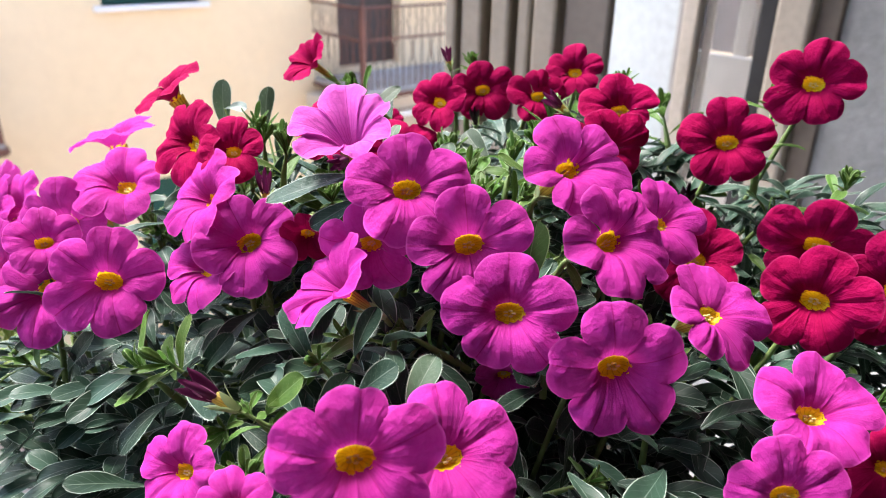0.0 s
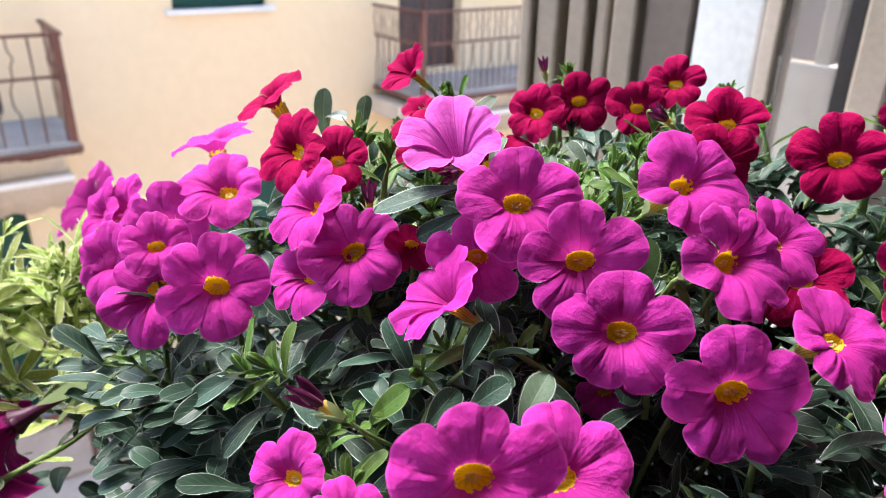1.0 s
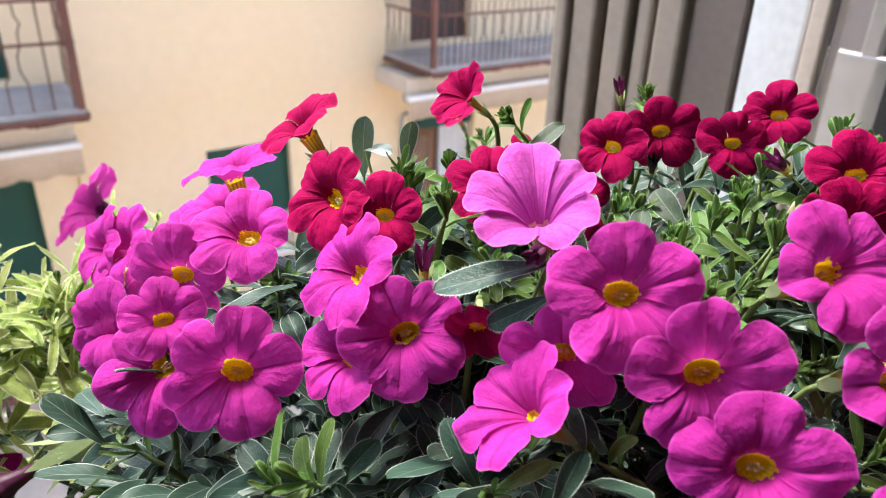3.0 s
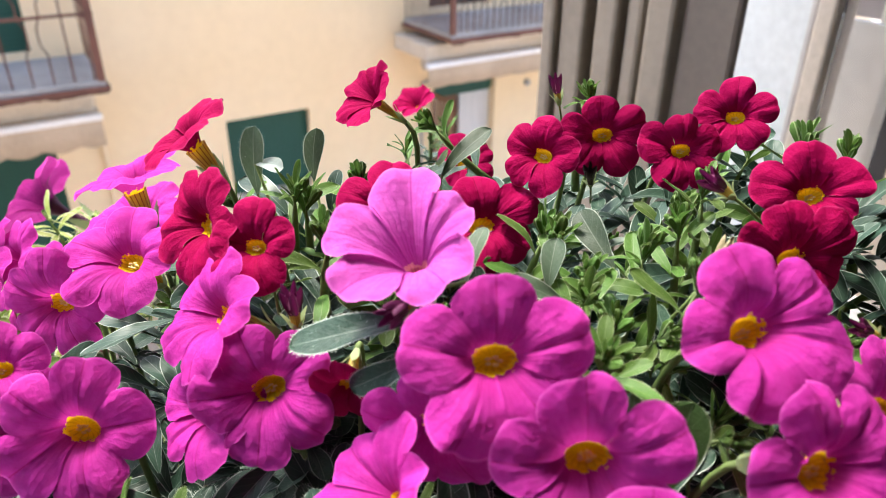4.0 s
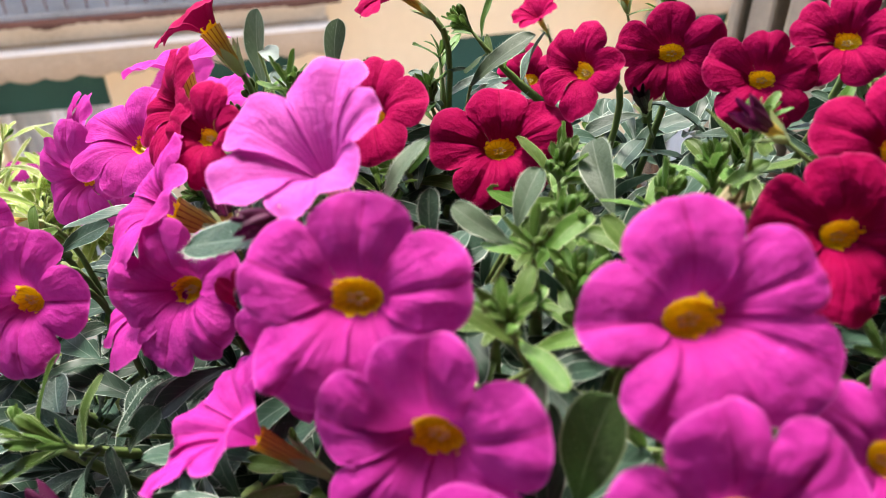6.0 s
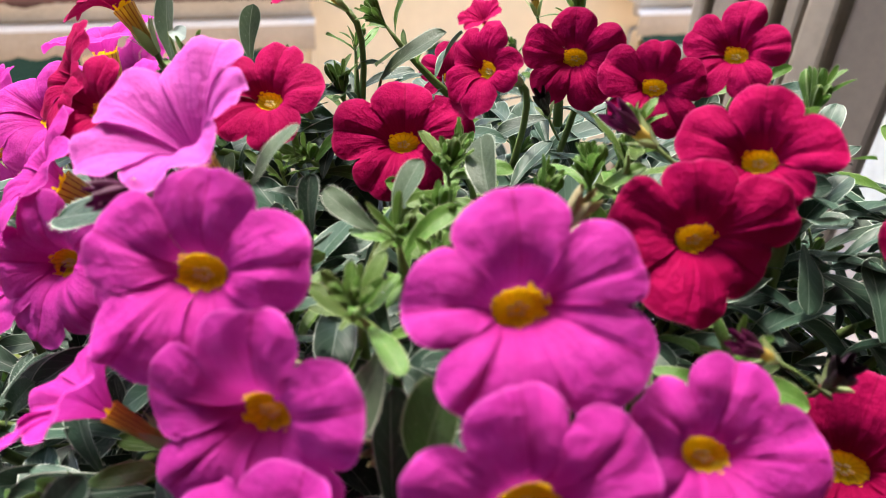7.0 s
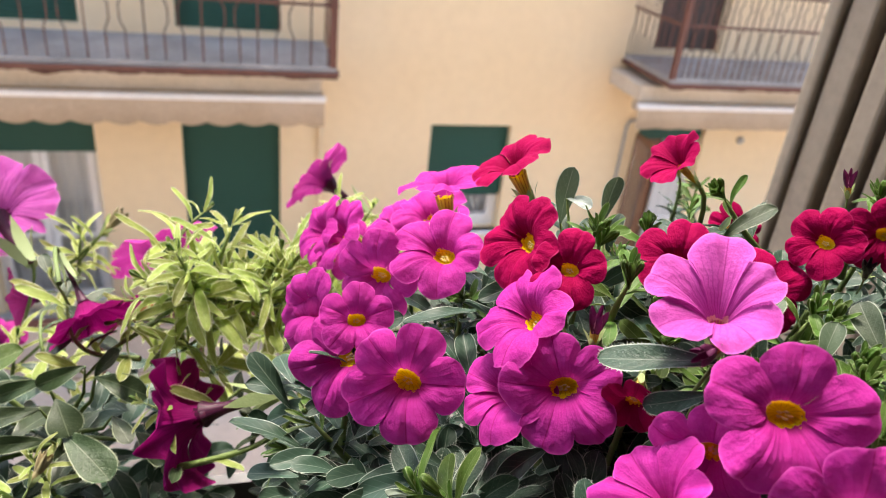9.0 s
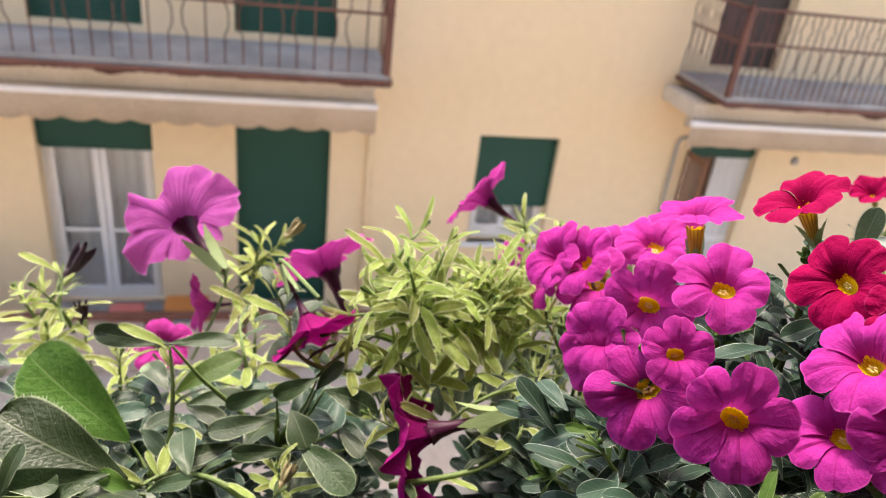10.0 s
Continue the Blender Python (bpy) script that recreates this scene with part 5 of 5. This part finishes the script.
sprig("rounded grey-green petunia leaf with a downy margin", (-0.0454, 0.3081, 5.0433), (-0.0630, 0.3055, 5.0388), (-0.1, -0.6, 0.8), 0.4, PETUNIA_LEAF, 0, (-0.045, 0.315, 5.010))
sprig("rounded grey-green petunia leaf with a downy margin", (-0.0294, 0.3051, 5.0451), (-0.0123, 0.2947, 5.0466), (-0.1, -0.6, 0.8), 0.52, PETUNIA_LEAF, 1, (-0.045, 0.315, 5.010))
sprig("rounded grey-green petunia leaf with a downy margin", (-0.0383, 0.2904, 5.0350), (-0.0217, 0.2719, 5.0343), (-0.1, -0.6, 0.8), 0.55, PETUNIA_LEAF, 2, (-0.045, 0.315, 5.010))
sprig("rounded grey-green petunia leaf with a downy margin", (-0.0412, 0.2867, 5.0355), (-0.0594, 0.2848, 5.0365), (-0.1, -0.6, 0.8), 0.36, PETUNIA_LEAF, 0, (-0.045, 0.315, 5.010))
sprig("rounded grey-green petunia leaf with a downy margin", (-0.0582, 0.2980, 5.0292), (-0.0763, 0.2905, 5.0283), (-0.1, -0.6, 0.8), 0.44, PETUNIA_LEAF, 1, (-0.045, 0.315, 5.010))
sprig("rounded grey-green petunia leaf with a downy margin", (-0.0317, 0.3136, 5.0383), (-0.0244, 0.3128, 5.0511), (-0.1, -0.6, 0.8), 0.5, PETUNIA_LEAF, 2, (-0.045, 0.315, 5.010))
sprig("rounded grey-green petunia leaf with a downy margin", (-0.0245, 0.2978, 5.0337), (-0.0179, 0.2852, 5.0349), (-0.1, -0.6, 0.8), 0.5, PETUNIA_LEAF, 0, (-0.045, 0.315, 5.010))
sprig("rounded grey-green petunia leaf with a downy margin", (-0.0169, 0.2936, 5.0294), (-0.0070, 0.2801, 5.0304), (-0.1, -0.6, 0.8), 0.5, PETUNIA_LEAF, 1, (-0.045, 0.315, 5.010))
sprig("rounded grey-green petunia leaf with a downy margin", (-0.0771, 0.3215, 5.0273), (-0.0577, 0.3204, 5.0344), (-0.1, -0.6, 0.8), 0.42, PETUNIA_LEAF, 2, (-0.045, 0.315, 5.010))
sprig("rounded grey-green petunia leaf with a downy margin", (-0.0763, 0.3161, 5.0306), (-0.0633, 0.3070, 5.0327), (-0.1, -0.6, 0.8), 0.5, PETUNIA_LEAF, 0, (-0.045, 0.315, 5.010))
sprig("rounded grey-green petunia leaf with a downy margin", (-0.0906, 0.3103, 5.0261), (-0.0814, 0.2981, 5.0293), (-0.1, -0.6, 0.8), 0.5, PETUNIA_LEAF, 1, (-0.085, 0.300, 5.010))
sprig("silvery petunia leaf on an upright stem", (-0.0807, 0.3180, 5.0562), (-0.1074, 0.3220, 5.0576), (-0.1, -0.6, 0.8), 0.34, PETUNIA_LEAF, 2, (-0.045, 0.315, 5.010))
sprig("silvery petunia leaf on an upright stem", (-0.0804, 0.3180, 5.0563), (-0.0597, 0.3155, 5.0613), (-0.1, -0.6, 0.8), 0.34, PETUNIA_LEAF, 0, (-0.045, 0.315, 5.010))
# backlit petunia leaves: their glow comes from the lighter young-leaf colour
sprig("backlit green petunia leaf", (-0.0815, 0.3267, 5.0284), (-0.0602, 0.3326, 5.0430), (-0.1, -0.6, 0.8), 0.5, YOUNG, 2, (-0.045, 0.315, 5.010))
sprig("large backlit petunia leaf standing upright", (-0.0943, 0.3077, 5.0237), (-0.1316, 0.3256, 5.0464), (0.3, -0.75, 0.5), 0.66, YOUNG, 0, (-0.085, 0.300, 5.010))
sprig("large dark petunia leaf lying flat", (-0.0907, 0.2856, 5.0275), (-0.1296, 0.2908, 5.0474), (-0.1, -0.6, 0.8), 0.6, PETUNIA_LEAF, 1, (-0.085, 0.300, 5.010))
sprig("large dark petunia leaf lying flat", (-0.0953, 0.2827, 5.0331), (-0.1239, 0.2715, 5.0357), (-0.1, -0.6, 0.8), 0.5, PETUNIA_LEAF, 2, (-0.085, 0.300, 5.010))
sprig("grey-green petunia leaf in the corner", (-0.1189, 0.2676, 5.0416), (-0.1152, 0.2737, 5.0548), (-0.1, -0.6, 0.8), 0.45, PETUNIA_LEAF, 0, (-0.085, 0.300, 5.010))
sprig("backlit green petunia leaf", (-0.0866, 0.2805, 5.0264), (-0.0985, 0.2814, 5.0335), (0.3, -0.75, 0.5), 0.5, YOUNG, 1, (-0.085, 0.300, 5.010))
sprig("rounded grey-green petunia leaf with a downy margin", (-0.0849, 0.2843, 5.0235), (-0.0722, 0.2806, 5.0335), (-0.1, -0.6, 0.8), 0.4, PETUNIA_LEAF, 2, (-0.045, 0.315, 5.010))


def trailing_stem(label, points, thick):
    """A hairy bending stem through a few places, tapering to its end."""
    p = [Vector(q) for q in points]
    ob = thing("trailing_stem", label, "stem", p[0], "trailing stems of the petunia")
    fine = []
    for i in range(len(p) - 1):
        a, b, c, d = p[max(0, i - 1)], p[i], p[i + 1], p[min(len(p) - 1, i + 2)]
        for k in range(6):
            t = k / 6
            fine.append(0.5 * (2 * b + (c - a) * t + (2 * a - 5 * b + 4 * c - d) * t * t + (3 * b - a - 3 * c + d) * t ** 3) - p[0])
    fine.append(p[-1] - p[0])
    part("stem", tube(fine, [thick * (1 - 0.6 * i / len(fine)) for i in range(len(fine))], 7), STALK, ob)
    r = random.Random(len(fine))
    hairs = bmesh.new()
    for i in range(260):
        k = r.randrange(len(fine) - 1)
        at = fine[k].lerp(fine[k + 1], r.random())
        way = Vector((r.uniform(-1, 1), r.uniform(-1, 1), r.uniform(-1, 1))).normalized()
        cross = way.orthogonal().normalized() * 0.00007
        hairs.faces.new([hairs.verts.new(q) for q in (at + cross, at - cross, at + way * (thick + r.uniform(0.0006, 0.0013)))])
    part("down", hairs, DOWN, ob, "fine white hairs")
    for i in range(2, len(fine) - 1, 3):
        a = i * 2.4
        me = leaf_mesh(r.choice((PALE_LEAF, PETUNIA_LEAF)), 0.34, 0.5, 0.3, i % 3, 3.0, True)
        place_leaf(ob, me, r.uniform(0.010, 0.020), fine[i], (math.cos(a), math.sin(a), r.uniform(0.0, 0.9)), (0, 0, 1))
    return ob


LONG = "long hairy green petunia stem trailing over the leaves"
trailing_stem(LONG, [(-0.0080, 0.2818, 5.0223), (0.0094, 0.2761, 5.0306), (0.0220, 0.2754, 5.0353), (0.0310, 0.2787, 5.0391), (0.0363, 0.2851, 5.0429)], 0.0013)
trailing_stem(LONG, [(-0.0519, 0.2755, 5.0226), (-0.0646, 0.2859, 5.0252), (-0.0795, 0.2936, 5.0216), (-0.0876, 0.2894, 5.0209)], 0.0013)
trailing_stem(LONG, [(-0.0809, 0.3018, 5.0233), (-0.0799, 0.3069, 5.0335), (-0.0795, 0.3114, 5.0443), (-0.0807, 0.3177, 5.0556)], 0.0011)
trailing_stem(LONG, [(-0.0161, 0.3135, 5.0454), (-0.0317, 0.3193, 5.0445), (-0.0396, 0.3264, 5.0477), (-0.0414, 0.3329, 5.0569)], 0.0011)
trailing_stem(LONG, [(-0.0541, 0.4051, 5.0144), (-0.0654, 0.4229, 5.0098), (-0.0735, 0.4409, 5.0071), (-0.0815, 0.4606, 5.0077)], 0.0011)
trailing_stem(LONG, [(0.0481, 0.2904, 5.0539), (0.0320, 0.2934, 5.0521), (0.0189, 0.2932, 5.0455), (0.0095, 0.2913, 5.0376)], 0.001)
trailing_stem(LONG, [(0.0019, 0.3339, 5.0596), (-0.0131, 0.3271, 5.0505), (-0.0256, 0.3214, 5.0448), (-0.0356, 0.3160, 5.0366)], 0.0012)
trailing_stem(LONG, [(0.0381, 0.3357, 5.0582), (0.0304, 0.3283, 5.0515), (0.0104, 0.3258, 5.0484), (-0.0031, 0.3186, 5.0437)], 0.0011)
trailing_stem(LONG, [(-0.0570, 0.3542, 5.0154), (-0.0594, 0.3590, 5.0234), (-0.0612, 0.3734, 5.0277), (-0.0582, 0.3849, 5.0289)], 0.0009)
trailing_stem(LONG, [(-0.1396, 0.4042, 5.0051), (-0.1437, 0.4141, 5.0109), (-0.1440, 0.4234, 5.0174), (-0.1466, 0.4264, 5.0218)], 0.0009)
trailing_stem(LONG, [(0.0399, 0.2801, 5.0308), (0.0443, 0.2877, 5.0363), (0.0431, 0.2957, 5.0397), (0.0381, 0.2995, 5.0445)], 0.0008)
trailing_stem(LONG, [(0.0484, 0.2767, 5.0283), (0.0445, 0.2820, 5.0364), (0.0501, 0.2894, 5.0422), (0.0469, 0.2978, 5.0455)], 0.0007)

put_shoot("tip", (0.0650, 0.1728, 5.0900), (-0.5, 0.2, 0.7), 0.75, 91)
put_shoot("tip", (0.0600, 0.1640, 5.0860), (-0.3, -0.3, 0.9), 0.9, 92)

# the mound between them
rnd = random.Random(11)
MID = Vector((0.13, 0.20, 5.02))
calis = [f for f in FLOWERS if f[0].z > 5.06 and f[0].x > 0.03 and f[0].y < 0.36]


def mound(x, y):
    """Height of the flowering mound over a place, and how far the nearest flower is."""
    near = sorted(calis, key=lambda f: (f[0].x - x) ** 2 + (f[0].y - y) ** 2)[:3]
    gap = math.hypot(near[0][0].x - x, near[0][0].y - y)
    return sum(f[0].z for f in near) / 3 - gap * 0.4 - 1.1 * max(0.0, y - 0.25), gap


seed, placed, tries = 100, 0, 0
while placed < 100 and tries < 6000:
    tries += 1
    x, y = rnd.uniform(0.01, 0.27), rnd.uniform(0.08, 0.34)
    top, gap = mound(x, y)
    if gap > (0.045 if x > 0.075 else 0.016):
        continue
    p = Vector((x, y, top - rnd.uniform(0.010, 0.042)))
    if not clear_of_flowers(p, 0.006):
        continue
    way = p - MID
    way.z = abs(way.z) * 0.6 + 0.06
    way += Vector((rnd.uniform(-0.05, 0.05), rnd.uniform(-0.05, 0.05), 0))
    put_shoot("calibrachoa" if rnd.random() < 0.75 else "tip", p, way, rnd.uniform(0.75, 1.1), seed)
    seed += 1
    placed += 1


def foliage(name, label, spots, meshes):
    """Leaves that nobody could count, joined into one mesh."""
    verts, faces, uvs = [], [], []
    for k, (base, out, up, length) in enumerate(spots):
        me = meshes[k % len(meshes)]
        y = out.normalized()
        zz = (up - y * up.dot(y)).normalized()
        x = y.cross(zz)
        start = len(verts)
        verts += [tuple(base + (x * v.co.x + y * v.co.y + zz * v.co.z) * length) for v in me.vertices]
        faces += [tuple(start + i for i in f.vertices) for f in me.polygons]
        layer = me.uv_layers[0].data
        uvs += [tuple(layer[i].uv) for f in me.polygons for i in f.loop_indices]
    me = bpy.data.meshes.new(name)
    me.from_pydata(verts, [], faces)
    layer = me.uv_layers.new(name="UVMap")
    for i, uv in enumerate(uvs):
        layer.data[i].uv = uv
    me.polygons.foreach_set("use_smooth", [True] * len(faces))
    me.materials.append(meshes[0].materials[0])
    return tagged(new(name, me), label, "foliage", kind="stuff")


rnd = random.Random(23)
spots = []
while len(spots) < 4300:
    x, y = rnd.uniform(0.03, 0.28), rnd.uniform(0.06, 0.36)
    top, gap = mound(x, y)
    if gap > (0.05 if x > 0.08 else 0.018):
        continue
    base = Vector((x, y, top - 0.010 - 0.12 * rnd.random() ** 1.5))
    out = Vector((x - MID.x + rnd.uniform(-0.08, 0.08), y - MID.y + rnd.uniform(-0.08, 0.08), rnd.uniform(-0.02, 0.10)))
    long = rnd.uniform(0.012, 0.020)
    end = base + out.normalized() * long
    if not clear_of_flowers(base, 0.003) or not clear_of_flowers(end, 0.003):
        continue
    spots.append((base, out, Vector((out.x * -0.3, out.y * -0.3, 1)), long))
while len(spots) < 5500:
    base = Vector((rnd.uniform(0.09, 0.28), rnd.uniform(0.05, 0.24), rnd.uniform(4.97, 5.075)))
    if clear_of_flowers(base, 0.003):
        a = rnd.uniform(0, 6.28)
        spots.append((base, Vector((math.cos(a), math.sin(a), rnd.uniform(-0.4, 0.5))), Vector((0, 0, 1)), rnd.uniform(0.012, 0.022)))
foliage("calibrachoa_foliage", "dense dark green calibrachoa leaves inside the mound", spots, [leaf_mesh(LEAF, 0.40, bend, fold, v) for v in range(3) for bend in (0.3, 0.7) for fold in (0.25, 0.45)])

rnd = random.Random(29)
spots, inner = [], []
while len(spots) < 60:
    x = rnd.uniform(-0.16, 0.0)
    base = Vector((x, rnd.uniform(0.26, 0.34), 5.026 + rnd.uniform(-0.020, 0.006)))
    if clear_of_flowers(base, 0.004):
        a = rnd.uniform(0, 6.28)
        spots.append((base, Vector((math.cos(a), math.sin(a) - 0.3, rnd.uniform(-0.3, 0.4))), Vector((0, 0, 1)), rnd.uniform(0.012, 0.022)))
# added filler leaves, in the dark leaf colour so the gaps read as shade
while len(inner) < 1300:
    x, y = rnd.uniform(-0.20, 0.0), rnd.uniform(0.22, 0.36)
    base = Vector((x, y, rnd.uniform(4.95, 5.020)))
    if clear_of_flowers(base, 0.003):
        a = rnd.uniform(0, 6.28)
        inner.append((base, Vector((math.cos(a), math.sin(a), rnd.uniform(-0.5, 0.4))), Vector((0, 0, 1)), rnd.uniform(0.012, 0.024)))
while len(inner) < 1600:
    base = Vector((rnd.uniform(0.0, 0.06), rnd.uniform(0.23, 0.30), rnd.uniform(4.95, 5.0)))
    if clear_of_flowers(base, 0.003):
        a = rnd.uniform(0, 6.28)
        inner.append((base, Vector((math.cos(a), math.sin(a), rnd.uniform(-0.5, 0.4))), Vector((0, 0, 1)), rnd.uniform(0.010, 0.018)))
foliage("petunia_foliage", "filler petunia leaves deep in the plant, coloured dark for shade", inner, [leaf_mesh(LEAF, 0.55, bend, 0.2, v, 4.0) for v in range(3) for bend in (0.3, 0.7)])
foliage("petunia_foliage", "rounded grey-green petunia leaves", spots, [leaf_mesh(PETUNIA_LEAF, 0.62, bend, 0.2, v, 4.0) for v in range(3) for bend in (0.3, 0.7)])


def flower_bud(label, x, y, z, way, length, material):
    """A closed flower with its tip at a place: furled petals in a green calyx on a short stalk."""
    base = Vector((x, y, z)) - Vector(way).normalized() * length
    ob = thing("flower_bud", label, "flower bud", base, "buds among the flowers")
    ob.matrix_world = aim(base, way, 0.3, length)
    hang("furled_petal", furled_mesh(material), ob)
    hang("tube", ring_mesh("tube", TUBE if material is BUD else material, ((0.02, 0.0), (0.07, 0.05), (0.085, 0.2), (0.105, 0.44), (0.09, 0.45))), ob)
    c = hang("calyx", calyx_mesh(), ob)
    c.location = (0, 0, 0.70)
    c.scale = (0.75, 0.75, 0.58)
    part("stalk", tube([(0, 0, 0.02), (0.05, 0, -0.6), (0.2, 0, -1.3)], 0.035, 6), STALK, ob)
    return ob


flower_bud("dark purple striped calibrachoa bud, still furled", 0.0901, 0.2022, 5.1307, (-0.1, -0.1, 1), 0.010, BUD)
flower_bud("dark purple striped calibrachoa bud, still furled", 0.0568, 0.1782, 5.0975, (-0.6, 0.4, 0.6), 0.014, BUD)
flower_bud("wilted purple calibrachoa flower, shrivelled", 0.0938, 0.1745, 5.1390, (-0.6, -0.3, 0.1), 0.009, BUD)
flower_bud("withered black calibrachoa flower, curled up", 0.1669, 0.2117, 5.1335, (-0.4, -0.3, 0.7), 0.008, WILTED)
flower_bud("dark red calibrachoa bud, still furled", 0.1619, 0.1770, 5.1451, (-0.7, 0.1, 0.5), 0.010, BUD)
flower_bud("dark red calibrachoa bud, still furled", 0.1668, 0.1460, 5.1283, (-0.7, 0.1, 0.4), 0.008, BUD)
flower_bud("withered black calibrachoa flower, curled up", 0.1828, 0.1426, 5.1240, (-0.3, -0.4, 0.8), 0.010, WILTED)
flower_bud("faded beige calibrachoa bud beside the leaves", 0.1537, 0.1628, 5.1403, (0.3, -0.2, 0.8), 0.009, DRY)
flower_bud("faded beige calibrachoa bud beside the leaves", 0.1236, 0.1540, 5.1100, (-0.7, -0.3, 0.4), 0.009, DRY)
flower_bud("small purple calibrachoa bud on a shoot", 0.1700, 0.2300, 5.1500, (-0.3, 0, 1), 0.008, BUD)
flower_bud("dried purple petunia flower, rolled up", -0.1373, 0.4483, 5.0237, (0.556, 0.276, 0.784), 0.025, WILTED)
flower_bud("dried purple petunia flower, rolled up", -0.1381, 0.4271, 5.0052, (-0.126, 0.491, 0.862), 0.016, WILTED)
flower_bud("dry brown petunia bud on a long stalk", -0.0346, 0.4343, 5.0458, (0.687, 0.199, 0.699), 0.016, DRY)
flower_bud("pale dry petunia bud", -0.0402, 0.2800, 5.0365, (0.483, 0.483, 0.730), 0.011, DRY)
